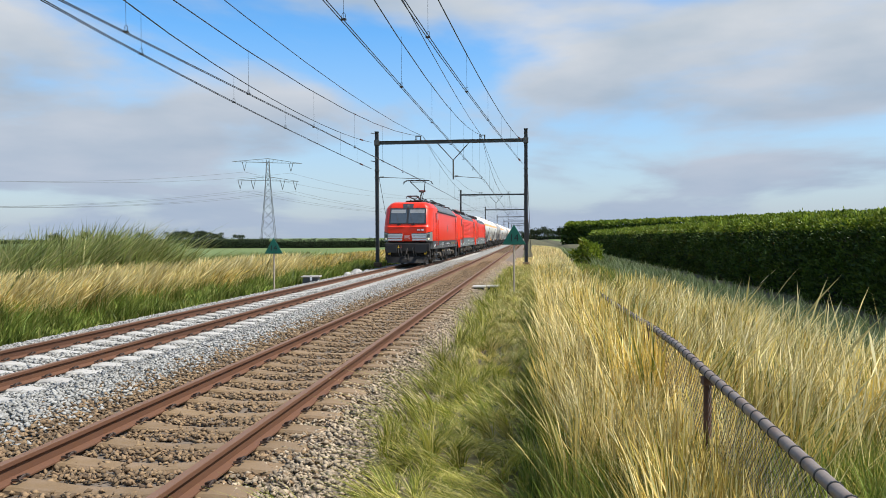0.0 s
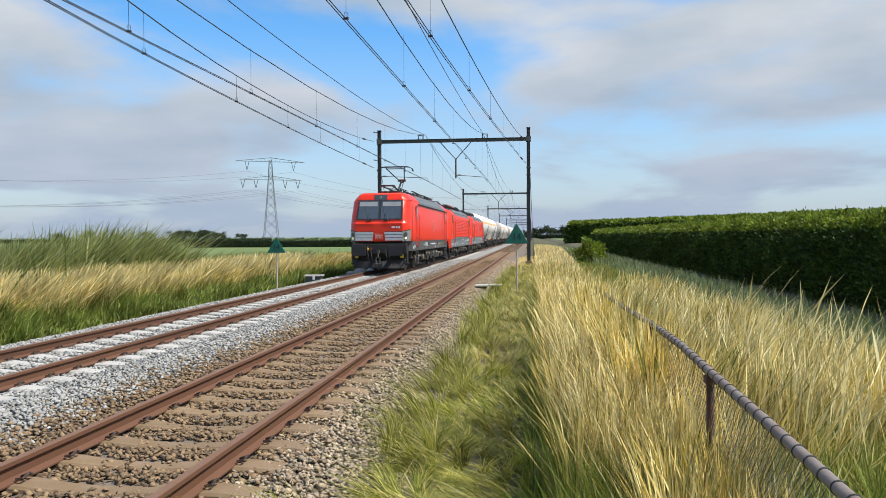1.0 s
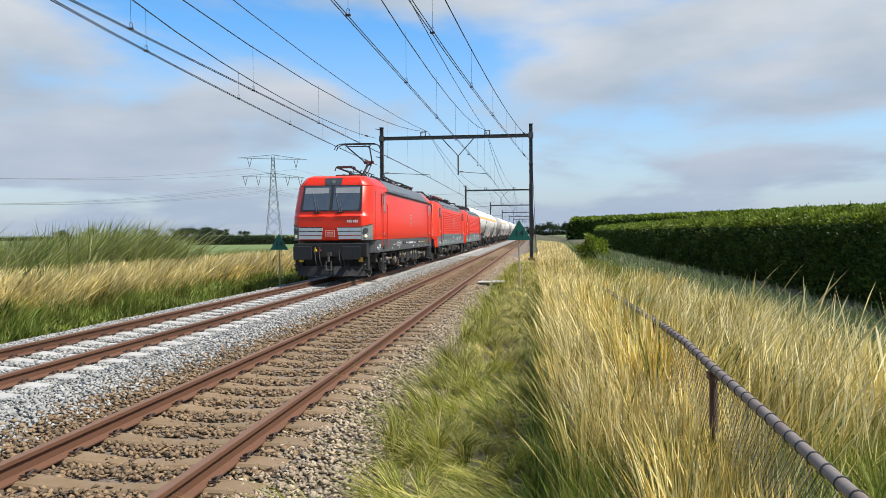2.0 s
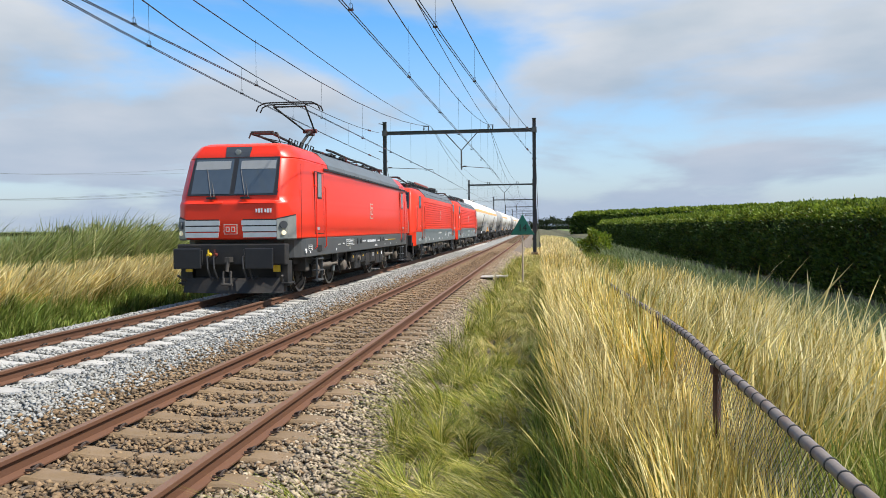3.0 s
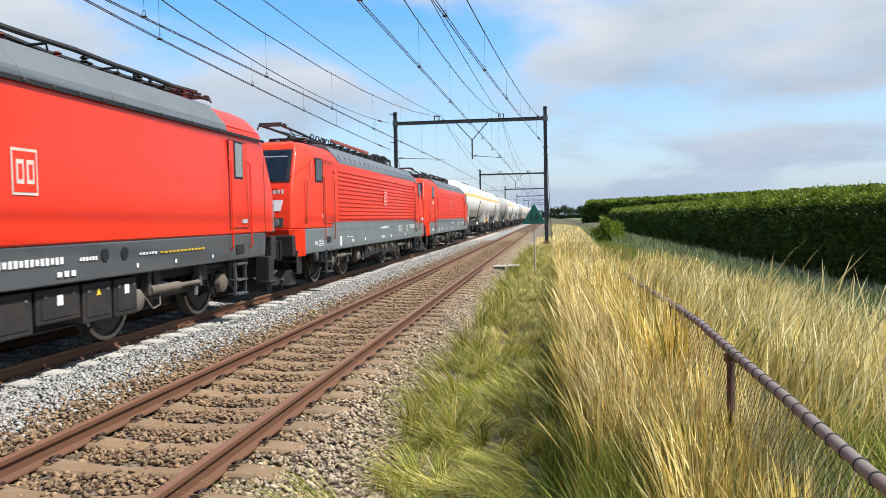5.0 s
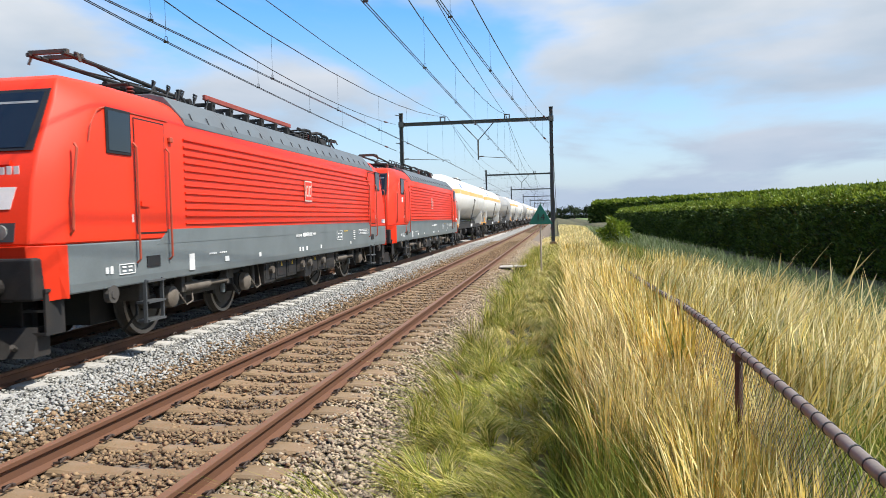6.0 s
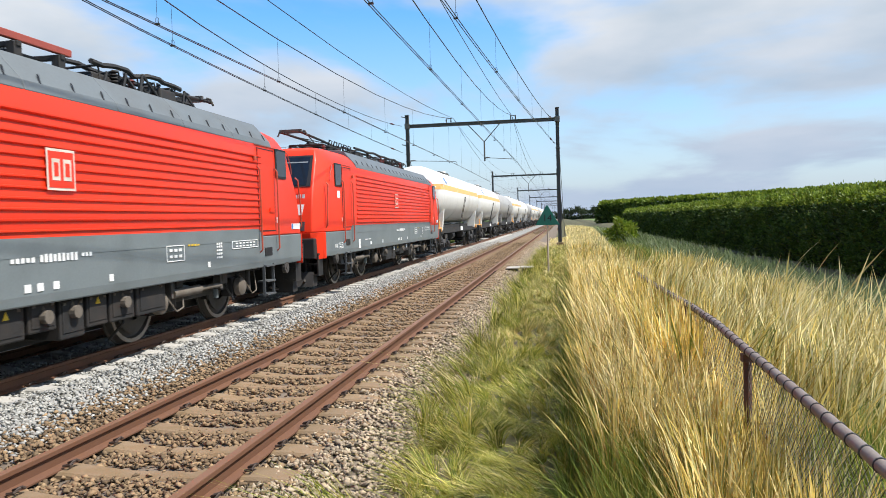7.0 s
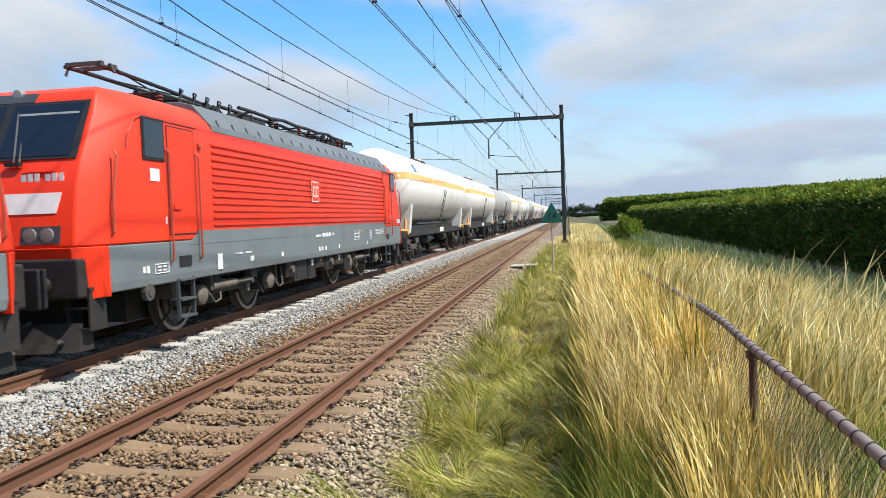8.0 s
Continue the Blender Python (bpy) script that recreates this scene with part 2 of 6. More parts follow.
    "lawn": blades("matted_path_grass", [(0.17, 0.22, 0.023), (0.33, 0.33, 0.044), (0.09, 0.135, 0.014), (0.64, 0.54, 0.15), (0.25, 0.28, 0.035), (0.80, 0.69, 0.31), (0.05, 0.08, 0.009), (0.15, 0.20, 0.019), (0.46, 0.41, 0.085)]),
    "sunny_reed": blades("sunlit_reed", [(0.16, 0.21, 0.05), (0.27, 0.31, 0.09), (0.38, 0.39, 0.16), (0.10, 0.14, 0.03), (0.22, 0.26, 0.07), (0.50, 0.46, 0.22)], through=0.4),
    "reed": blades("blue_green_reed", [(0.11, 0.155, 0.055), (0.19, 0.235, 0.10), (0.27, 0.30, 0.16), (0.07, 0.11, 0.03), (0.15, 0.19, 0.06)]),
    # hedge face darker, hedge top brighter: shade and sun put into the leaf colours
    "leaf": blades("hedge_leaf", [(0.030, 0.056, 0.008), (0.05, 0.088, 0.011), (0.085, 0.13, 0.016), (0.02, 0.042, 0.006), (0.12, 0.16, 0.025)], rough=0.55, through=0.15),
    "bright_leaf": blades("bright_hedge_leaf", [(0.10, 0.155, 0.015), (0.17, 0.235, 0.022), (0.25, 0.30, 0.04), (0.06, 0.11, 0.012)], rough=0.45, through=0.4),
    "far_leaf": blades("dark_far_foliage", [(0.020, 0.034, 0.014), (0.035, 0.052, 0.02), (0.05, 0.07, 0.03), (0.026, 0.04, 0.018)], rough=0.7, through=0.1),
    # near-black for the hedges' solid cores: inner shade put into the colour
    "core": paint("hedge_core_shade", (0.012, 0.016, 0.006), 0.95, vary=0.3, scale=3, fine=20, bump=0.6),
    "lamp_on": glow("lit_headlamp", (1.0, 0.86, 0.55), 0.2),
    "lens": paint("headlamp_glass", (0.24, 0.25, 0.235), 0.1, vary=0.08, bump=0.0, spec=0.8),
    "socket": paint("dark_lamp_housing", (0.05, 0.055, 0.06), 0.4, vary=0.1, bump=0.0),
}


# ---- building kit ----
class Solid:
    """Collects vertices and faces of one mesh."""

    def __init__(self):
        self.v, self.f = [], []

    def add(self, verts, faces):
        n = len(self.v)
        self.v += [tuple(p) for p in verts]
        self.f += [tuple(i + n for i in f) for f in faces]
        return self

    def box(self, c, s, turn=None, taper=1.0):
        """centre, size; taper: the top's share of the base."""
        pts = []
        for z in (-0.5, 0.5):
            k = taper if z > 0 else 1.0
            for x, y in ((-0.5, -0.5), (0.5, -0.5), (0.5, 0.5), (-0.5, 0.5)):
                pts.append(Vector((x * s[0] * k, y * s[1] * k, z * s[2])))
        if turn is not None:
            pts = [turn @ p for p in pts]
        return self.add([p + Vector(c) for p in pts], [(3, 2, 1, 0), (4, 5, 6, 7), (0, 1, 5, 4), (1, 2, 6, 5), (2, 3, 7, 6), (3, 0, 4, 7)])

    def rod(self, a, b, r, n=8, r2=None, caps=True):
        a, b = Vector(a), Vector(b)
        d = (b - a).normalized()
        s = d.orthogonal().normalized()
        t = d.cross(s)
        r2 = r if r2 is None else r2
        pts = [p + (s * math.cos(6.2831853 * i / n) + t * math.sin(6.2831853 * i / n)) * q for p, q in ((a, r), (b, r2)) for i in range(n)]
        faces = [(i, (i + 1) % n, n + (i + 1) % n, n + i) for i in range(n)]
        if caps:
            faces += [tuple(range(n - 1, -1, -1)), tuple(range(n, 2 * n))]
        return self.add(pts, faces)

    def tube(self, path, r, n=6):
        path = [Vector(p) for p in path]
        rings, s = [], None
        for i, p in enumerate(path):
            d = (path[min(i + 1, len(path) - 1)] - path[max(i - 1, 0)]).normalized()
            s = d.orthogonal().normalized() if s is None else (s - d * s.dot(d)).normalized()
            t = d.cross(s)
            rings.append([p + (s * math.cos(6.2831853 * j / n) + t * math.sin(6.2831853 * j / n)) * r for j in range(n)])
        return self.loft(rings)

    def loft(self, rings, caps=True):
        n = len(rings[0])
        faces = []
        for k in range(len(rings) - 1):
            for i in range(n):
                j = (i + 1) % n
                faces.append((k * n + i, k * n + j, (k + 1) * n + j, (k + 1) * n + i))
        if caps:
            faces += [tuple(range(n - 1, -1, -1)), tuple(range((len(rings) - 1) * n, len(rings) * n))]
        return self.add([p for r in rings for p in r], faces)

    def turned(self, profile, axis="x", n=20, at=(0, 0, 0), caps=True):
        """A turned body: profile of (along, radius)."""
        rings = []
        for a, r in profile:
            ring = []
            for i in range(n):
                c, s = r * math.cos(6.2831853 * i / n), r * math.sin(6.2831853 * i / n)
                p = {"x": (a, c, s), "y": (s, a, c), "z": (c, s, a)}[axis]
                ring.append(Vector(p) + Vector(at))
            rings.append(ring)
        return self.loft(rings, caps)


def mesh_of(solid, name, mats, smooth=False):
    me = bpy.data.meshes.new(name)
    me.from_pydata(solid.v, [], solid.f)
    for m in (mats if isinstance(mats, (list, tuple)) else [mats]):
        me.materials.append(m)
    bm = bmesh.new()
    bm.from_mesh(me)
    bmesh.ops.recalc_face_normals(bm, faces=bm.faces)
    bm.to_mesh(me)
    bm.free()
    if smooth:
        me.polygons.foreach_set("use_smooth", [True] * len(me.polygons))
        me.set_sharp_from_angle(angle=radians(38))
    return me


def part(name, solid, material, parent=None, label="", smooth=False, bevel=0.0, at=(0, 0, 0)):
    ob = new(name, mesh_of(solid, name, material, smooth))
    ob.location = at
    if parent is not None:
        ob.parent = parent
    if bevel:
        b = ob.modifiers.new("bevel", "BEVEL")
        b.width, b.segments, b.limit_method = bevel, 2, "ANGLE"
        b.angle_limit = radians(35)
    return tagged(ob, label)


def thing(name, label, category, group="", kind="", at=(0, 0, 0)):
    ob = new(name)
    ob.empty_display_size = 0.2
    ob.location = at
    return tagged(ob, label, category, group, kind)


def swarm(name, verts, sizes, loops, material, label, category, parent=None):
    """One mesh of many small pieces straight from arrays: sizes holds each face's corner count."""
    me = bpy.data.meshes.new(name)
    me.vertices.add(len(verts))
    me.vertices.foreach_set("co", np.asarray(verts, np.float32).ravel())
    me.loops.add(len(loops))
    me.loops.foreach_set("vertex_index", np.asarray(loops, np.int32))
    me.polygons.add(len(sizes))
    starts = np.concatenate([[0], np.cumsum(sizes)[:-1]]).astype(np.int32)
    me.polygons.foreach_set("loop_start", starts)
    me.update(calc_edges=True)
    me.materials.append(material)
    ob = new(name, me)
    if parent is not None:
        ob.parent = parent
        return tagged(ob, label, kind="stuff")
    return tagged(ob, label, category, kind="stuff")


rng = np.random.default_rng(7)


def ground_z(x):
    """Height of the land across the line: field, verge, ballast bed, path, ditch bank, ditch, hedge foot."""
    xs = [-4000, -60, -22, -13.5, -11.2, -10.4, -9.4, -8.7, -1.95, -1.25, -0.4, 0.9, 2.4, 5.0, 7.4, 8.6, 9.6, 11.0, 14, 60, 4000]
    zs = [-1.1, -1.1, -0.9, -0.65, -0.55, -0.46, -0.25, -0.212, -0.205, -0.36, -0.30, -0.22, -0.35, -0.75, -1.25, -1.55, -1.45, -0.95, -0.7, -0.7, -0.9]
    return np.interp(x, xs, zs)

# ---- land ----
NEAR_X, FAR_X = -3.242, -7.293      # the two tracks' centre lines


def land():
    xs = np.concatenate([[-4000, -1500, -600, -250, -120, -60, -35], np.arange(-24, 16.01, 0.4), [20, 30, 60, 120, 300, 800, 1800, 4000]])
    ys = np.concatenate([[-3000, -800, -200, -60], np.arange(-20, 60.1, 1.0), np.arange(64, 200, 6), [220, 260, 320, 400, 520, 700, 1000, 1500, 2400, 4500]])
    s = Solid()
    for y in ys:
        for x in xs:
            wob = 0.0 if -10.4 < x < -1.3 else 0.06 * noise.noise(Vector((x * 0.35, y * 0.35, 3)))
            s.v.append((x, y, float(ground_z(x)) + wob))
    n = len(xs)
    me_mat = []
    for j in range(len(ys) - 1):
        for i in range(n - 1):
            s.f.append((j * n + i, j * n + i + 1, (j + 1) * n + i + 1, (j + 1) * n + i))
            cx = (xs[i] + xs[i + 1]) / 2
            me_mat.append((3 if cx < -5.0 else 1) if -10.5 < cx < -0.9 else (2 if cx < -23 or cx > 15 else 0))
    me = mesh_of(s, "ground", [M["soil"], M["bed"], M["field"], M["bed_grey"]], True)
    me.polygons.foreach_set("material_index", me_mat)
    tagged(new("ground", me), "flat grassy polder land with a ballast bed", "ground", kind="structure")


land()


def rail_solid(x, y0, y1):
    prof = [(-0.036, 0), (0.036, 0), (0.036, -0.03), (0.010, -0.048), (0.009, -0.125), (0.07, -0.145), (0.07, -0.158), (-0.07, -0.158), (-0.07, -0.145), (-0.009, -0.125), (-0.010, -0.048), (-0.036, -0.03)]
    return Solid().loft([[(x + a, y, b) for a, b in prof] for y in (y0, y1)])


def track(x, name, label, sleeper_mat, sleeper_label, clip_mat, first, step):
    t = thing(name, label, "railway track")
    for side in (-0.7535, 0.7535):
        part("rail", rail_solid(side, -20, 1400), M["rail"], t, "rusty steel rail with worn head").location = (x, 0, 0)
        top = Solid().box((0, 690, 0.002), (0.066, 1420, 0.005))
        part("rail_head", top, M["railtop"], t, "worn brown-grey running surface").location = (x + side, 0, 0)
    # one sleeper: ends thick, the waist lower and narrower
    rings = []
    for a, zt, w in ((-1.26, -0.20, 0.10), (-1.20, -0.17, 0.125), (-0.95, -0.152, 0.13), (-0.62, -0.156, 0.13), (-0.40, -0.178, 0.115), (-0.2, -0.192, 0.108), (0, -0.197, 0.105),
                     (0.2, -0.192, 0.108), (0.40, -0.178, 0.115), (0.62, -0.156, 0.13), (0.95, -0.152, 0.13), (1.20, -0.17, 0.125), (1.26, -0.20, 0.10)):
        rings.append([(a, -w - 0.02, -0.33), (a, -w, zt - 0.02), (a, -w + 0.02, zt), (a, w - 0.02, zt), (a, w, zt - 0.02), (a, w + 0.02, -0.33)])
    sl = mesh_of(Solid().loft(rings), "sleeper", sleeper_mat)
    clips = []
    for side in (-0.7535, 0.7535):
        for k in (-1, 1):
            bx = side + k * 0.105
            cl = Solid().tube([(bx - k * 0.03, -0.05, -0.125), (bx + k * 0.03, -0.055, -0.115), (bx + k * 0.035, 0, -0.10), (bx - k * 0.02, 0.0, -0.118), (bx + k * 0.035, 0.03, -0.10), (bx + k * 0.03, 0.06, -0.115), (bx - k * 0.03, 0.055, -0.125)], 0.012, 5)
            clips.append(mesh_of(cl, "rail_clip", clip_mat))
    n = 140
    for i in range(-38, n):
        o = new("sleeper", sl)
        o.parent, o.location = t, (x, first + step * i, 0)
        o.rotation_euler = (0, 0, radians(float(rng.normal(0, 0.25))))
        if -3 <= i < 35:
            for cm in clips:
                c = new("rail_clip", cm)
                c.parent, c.location = t, (x, first + step * i, 0)
    far = Solid()
    for i in range(n, n + 520):
        y = first + step * i
        far.box((x, y, -0.25), (2.5, 0.24, 0.16))
    tagged(part("sleeper_run", far, sleeper_mat, t), sleeper_label, kind="stuff")
    return t


track(NEAR_X, "railway_track", "old railway track with rust-brown rails on brown concrete sleepers", M["sleeper_old"], "brown concrete sleepers", M["clip"], 5.33, 0.609)
track(FAR_X, "railway_track", "renewed railway track with rusty rails on pale concrete sleepers", M["sleeper_new"], "pale concrete sleepers", M["clip"], 5.10, 0.609)

# ---- overhead line ----
PORTALS = (-14.0, 52.0, 118.0, 184.0, 250.0, 316.0, 382.0, 448.0)
MAST_L, MAST_R = -10.65, -0.26       # of the portal where the wires run out
MAST_FAR_L, MAST_FAR_R = -10.80, -0.78
BEAM_Z = 8.35
WIRE_Z, CARRY_Z = 5.48, 7.15


def portal(y):
    MAST_L, MAST_R = (-10.65, -0.26) if y < 60 else (MAST_FAR_L, MAST_FAR_R)
    t = thing("catenary_portal", "dark steel overhead line portal spanning both tracks", "catenary portal", "portals over the line", at=(0, y, 0))
    for x in (MAST_L, MAST_R):
        s = Solid()
        for dx in (-0.11, 0.11):
            s.box((dx, 0, 4.45), (0.018, 0.22, 9.3))
        s.box((0, 0, 4.45), (0.22, 0.016, 9.3))
        part("mast", s, M["mast"], t, at=(x, 0, 0))
        part("mast_footing", Solid().box((0, 0, -0.2), (0.5, 0.5, 0.34), taper=0.9), M["sleeper_old"], t, "concrete mast footing", bevel=0.02, at=(x, 0, 0))
        part("mast_cap", Solid().box((0, 0, 9.12), (0.28, 0.28, 0.04)), M["mast"], t, at=(x, 0, 0))
        part("beam_seat", Solid().box((0, 0, BEAM_Z), (0.34, 0.3, 0.36)), M["mast"], t, at=(x, 0, 0))
        for z in (6.4, 5.9):
            part("stay_band", Solid().box((0, 0, z), (0.30, 0.28, 0.06)), M["mast"], t, at=(x, 0, 0))
    s = Solid()
    w = MAST_R - MAST_L
    for dz in (-0.11, 0.11):
        s.box((0, 0, dz), (w + 0.3, 0.2, 0.018))
    s.box((0, 0, 0), (w + 0.3, 0.014, 0.22))
    part("beam", s, M["mast"], t, at=((MAST_L + MAST_R) / 2, 0, BEAM_Z))
    for x in (FAR_X - 0.42, NEAR_X + 0.0):
        s = Solid()
        for dx in (-0.16, 0.16):
            s.rod((dx, 0, 0.1), (dx, 0, 0.38), 0.03, 8).rod((dx, 0, 0.17), (dx, 0, 0.22), 0.05, 8).rod((dx, 0, 0.27), (dx, 0, 0.32), 0.05, 8)
        s.box((0, 0, 0.40), (0.42, 0.06, 0.05))
        part("insulator_stand", s, M["mast"], t, at=(x, 0, BEAM_Z))
    # the hanging V with the steady arms
    vx = (NEAR_X + FAR_X) / 2
    s = Solid().rod((vx - 1.1, 0, BEAM_Z - 0.1), (vx, 0, 7.05), 0.035, 6).rod((vx + 1.1, 0, BEAM_Z - 0.1), (vx, 0, 7.05), 0.035, 6).rod((vx, 0, 7.05), (vx, 0, 5.72), 0.055, 8)
    part("drop_bracket", s, M["mast"], t)
    s = Solid().rod((vx + 0.05, 0, 5.95), (NEAR_X - 0.05, 0, 5.78), 0.02, 6).rod((NEAR_X - 0.1, 0, 5.78), (NEAR_X + 0.15, 0, WIRE_Z), 0.012, 6).rod((vx + 0.1, 0, 5.95), (vx + 0.35, 0, 5.95), 0.045, 8)
    part("steady_arm", s, M["mast"], t)
    s = Solid().rod((MAST_L + 0.1, 0, 5.95), (FAR_X + 0.0, 0, 5.78), 0.02, 6).rod((FAR_X, 0, 5.78), (FAR_X + 0.15, 0, WIRE_Z), 0.012, 6).rod((MAST_L + 0.2, 0, 5.95), (MAST_L + 0.5, 0, 5.95), 0.045, 8)
    part("steady_arm", s, M["mast"], t)
    s = Solid()
    for z in (7.05, 9.0):
        s.rod((MAST_L, -0.05, z - 0.05), (MAST_L - 0.42, -0.05, z + 0.05), 0.03, 6)
    s.rod((MAST_R, 0, 7.3), (MAST_R + 0.1, 0, 7.3), 0.04, 6)
    part("side_bracket", s, M["mast"], t)
    if y > 20:
        part("stay_wire", Solid().rod((MAST_R + 0.02, 0.1, 8.2), (MAST_R + 0.35, 8.5, -0.2), 0.018, 6), M["mast"], t)
        part("stay_wire", Solid().rod((MAST_L + 0.0, 0.1, 6.6), (MAST_L - 0.05, 7.0, -0.4), 0.018, 6), M["mast"], t)
    return t


for y in PORTALS:
    portal(y)


def wire_run(name, label, points, r=0.011, n=5):
    part_ob = part(name, Solid().tube(points, r, n), M["wire"])
    return tagged(part_ob, label, "overhead wire")


def sag_line(x, z_ends, z_mid, zig=0.0):
    """From portal to portal: a parabola between supports."""
    pts = []
    for k, (a, b) in enumerate(zip(PORTALS, PORTALS[1:])):
        for i in range(12):
            f = i / 12
            pts.append((x + zig * (1 - 2 * f) * (1 if k % 2 else -1), a + (b - a) * f, z_ends - (z_ends - z_mid) * 4 * f * (1 - f)))
    pts.append((x, PORTALS[-1], z_ends))
    return pts


def dropper(x, y, z1, z2):
    tagged(part("dropper", Solid().rod((x, y, z1), (x, y, z2), 0.0038, 5), M["wire"]), "thin wire dropper between carrier and contact wire", "dropper", "droppers of the overhead line")


def contact_pair(label, points):
    """Two contact wires side by side."""
    for d in (-0.026, 0.026):
        wire_run("contact_wire", label, [(x + d, y, z) for x, y, z in points], 0.0095)


def dropper_eye(x, y, z):
    """The small loop of wire at a dropper's foot."""
    pts = [(x + 0.035 * math.sin(a * 0.785), y, z + 0.06 - 0.06 * math.cos(a * 0.785)) for a in range(9)]
    tagged(part("dropper_clamp", Solid().tube(pts, 0.005, 4).box((x, y, z), (0.09, 0.05, 0.03)), M["wire"]), "small wire loop and clamp at a dropper's foot", "clamp", "clamps of the overhead line")


def catenary(x, wire_z, low, feeder_low):
    """Contact wires, sagging carrier and a higher feeder over one track."""
    top = BEAM_Z + 0.42
    wire_run("carrier_wire", "dark sagging carrier wire over the track", sag_line(x - 0.1, top, low), 0.014)
    wire_run("feeder_wire", "dark feeder cable above the track", sag_line(x - 0.1, top, feeder_low), 0.013)
    contact_pair("dark copper contact wire over the track", [(x + (0.2 if k % 2 else -0.2), y, wire_z) for k, y in enumerate(PORTALS)])
    for j, (a, b) in enumerate(zip(PORTALS[:5], PORTALS[1:6])):
        for i in range(11):
            f = (i + 0.5) / 11
            y = a + (b - a) * f
            dropper(x, y, top - (top - low) * 4 * f * (1 - f), wire_z)
            if j == 0 and i > 3:
                dropper_eye(x, y, wire_z)


catenary(FAR_X, WIRE_Z, 6.66, 7.52)
catenary(NEAR_X, WIRE_Z + 0.07, 6.84, 8.02)


def run_out(x_near, x_mast, z_wire, y_rise, z_low, z_mast, z_top, bend):
    """A second pair of wires that leaves the track and is anchored to the mast."""
    xs = lambda y: x_near + (x_mast - x_near) * (y - 20.5) / 31.5
    low_z = lambda y: z_wire + (max(0, y - y_rise) / (52 - y_rise)) ** 1.3 * (z_mast - z_wire)
    high_z = lambda y: z_low + (abs(y - 17.0) / 35.0) ** bend * (z_top - z_low)
    ys = list(range(-14, 53, 3))
    contact_pair("dark contact wire running out to the mast", [(xs(y), y, low_z(y)) for y in ys])
    wire_run("carrier_wire", "dark carrier wire running out to the mast", [(xs(y), y, high_z(y)) for y in ys], 0.014)
    for i in range(8):
        y = 2.3 + 6.1 * i
        dropper(xs(y), y, high_z(y), low_z(y))
        if i < 5:
            dropper_eye(xs(y), y, low_z(y))
    # the chain of insulators before the mast
    for z in (low_z, high_z):
        bead = Solid()
        for i in range(4):
            yy = 46.5 + 0.28 * i
            bead.rod((xs(yy), yy, z(yy)), (xs(yy + 0.2), yy + 0.2, z(yy + 0.2)), 0.05, 8)
        tagged(part("strain_insulator", bead, M["copper"]), "dark strain insulator in a wire", "insulator", "insulators of the overhead line")


run_out(-8.33, -11.05, 5.42, 12.0, 6.25, 6.55, 8.40, 1.6)
run_out(-1.71, -0.45, 5.58, 14.0, 6.70, 6.70, 8.26, 2.0)


# ---- line-side things ----
def text_mesh(body, size, depth=0.003):
    cu = bpy.data.curves.new("text", "FONT")
    cu.body, cu.size, cu.extrude = body, size, depth
    cu.align_x, cu.align_y = "CENTER", "CENTER"
    ob = bpy.data.objects.new("text", cu)
    scene.collection.objects.link(ob)
    me = bpy.data.meshes.new_from_object(ob.evaluated_get(bpy.context.evaluated_depsgraph_get()))
    bpy.data.objects.remove(ob)
    return me


def sign_14(x, y, foot, low, side):
    t = thing("speed_sign", "green triangular sign reading 14 on a thin pale post", "railway sign", "speed signs beside the line", at=(x, y, foot))
    h = side * 0.86
    low -= foot
    tri = lambda k, dy: [(-side / 2 * k, dy, low + h * 0.33 * (1 - k)), (side / 2 * k, dy, low + h * 0.33 * (1 - k)), (0, dy, low + h * (0.33 + 0.67 * k))]
    part("board", Solid().loft([tri(1, -0.012), tri(1, 0.012)]), M["green_sign"], t, bevel=0.01)
    me = text_mesh("14", side * 0.40)
    me.materials.append(M["sign_text"])
    num = new("number", me)
    num.parent = t
    num.matrix_basis = pose(0, -0.017, low + h * 0.33, 90, 0, 0)
    part("post", Solid().rod((0, 0.03, -0.2), (0, 0.03, low + h * 0.5), 0.03, 10), M["post"], t, "weathered pale post")
    part("clamp", Solid().box((0, 0.02, low + 0.06), (0.12, 0.03, 0.04)).box((0, 0.02, low + h * 0.45), (0.1, 0.03, 0.04)), M["mast"], t)
    return t


sign_14(-0.55, 26.2, -0.36, 1.44, 0.83)
sign_14(-9.66, 27.6, -0.29, 1.12, 0.72)


def cable_box(x, y, turn):
    t = thing("track_box", "low dark track box with a pale lid beside the rail", "track box", at=(x, y, -0.42))
    t.rotation_euler = (0, 0, radians(turn))
    part("case", Solid().box((0, 0, 0.14), (0.75, 0.5, 0.34), taper=0.92), M["skirt"], t, bevel=0.02)
    part("lid", Solid().box((0, 0, 0.34), (0.86, 0.6, 0.06)), M["plank"], t, "pale lid", bevel=0.015)
    part("clasp", Solid().box((0.05, -0.31, 0.25), (0.1, 0.03, 0.16)), M["white"], t)


cable_box(-10.1, 34.0, 4)


def rubble(x, y, z, w, seed):
    """A lump of pale broken concrete beside the mast."""
    r = np.random.default_rng(seed)
    rings = []
    for f, k in ((0.0, 1.0), (0.35, 1.05), (0.7, 0.72), (1.0, 0.3)):
        rings.append([(w * k * 0.5 * math.cos(a * 0.785) * float(r.uniform(0.8, 1.2)), w * k * 0.4 * math.sin(a * 0.785) * float(r.uniform(0.8, 1.2)), -0.08 + f * w * 0.45) for a in range(8)])
    ob = part("concrete_lump", Solid().loft(rings), M["sleeper_new"], at=(x, y, z))
    tagged(ob, "pale lump of broken concrete beside the track", "rubble", "concrete lumps by the mast")


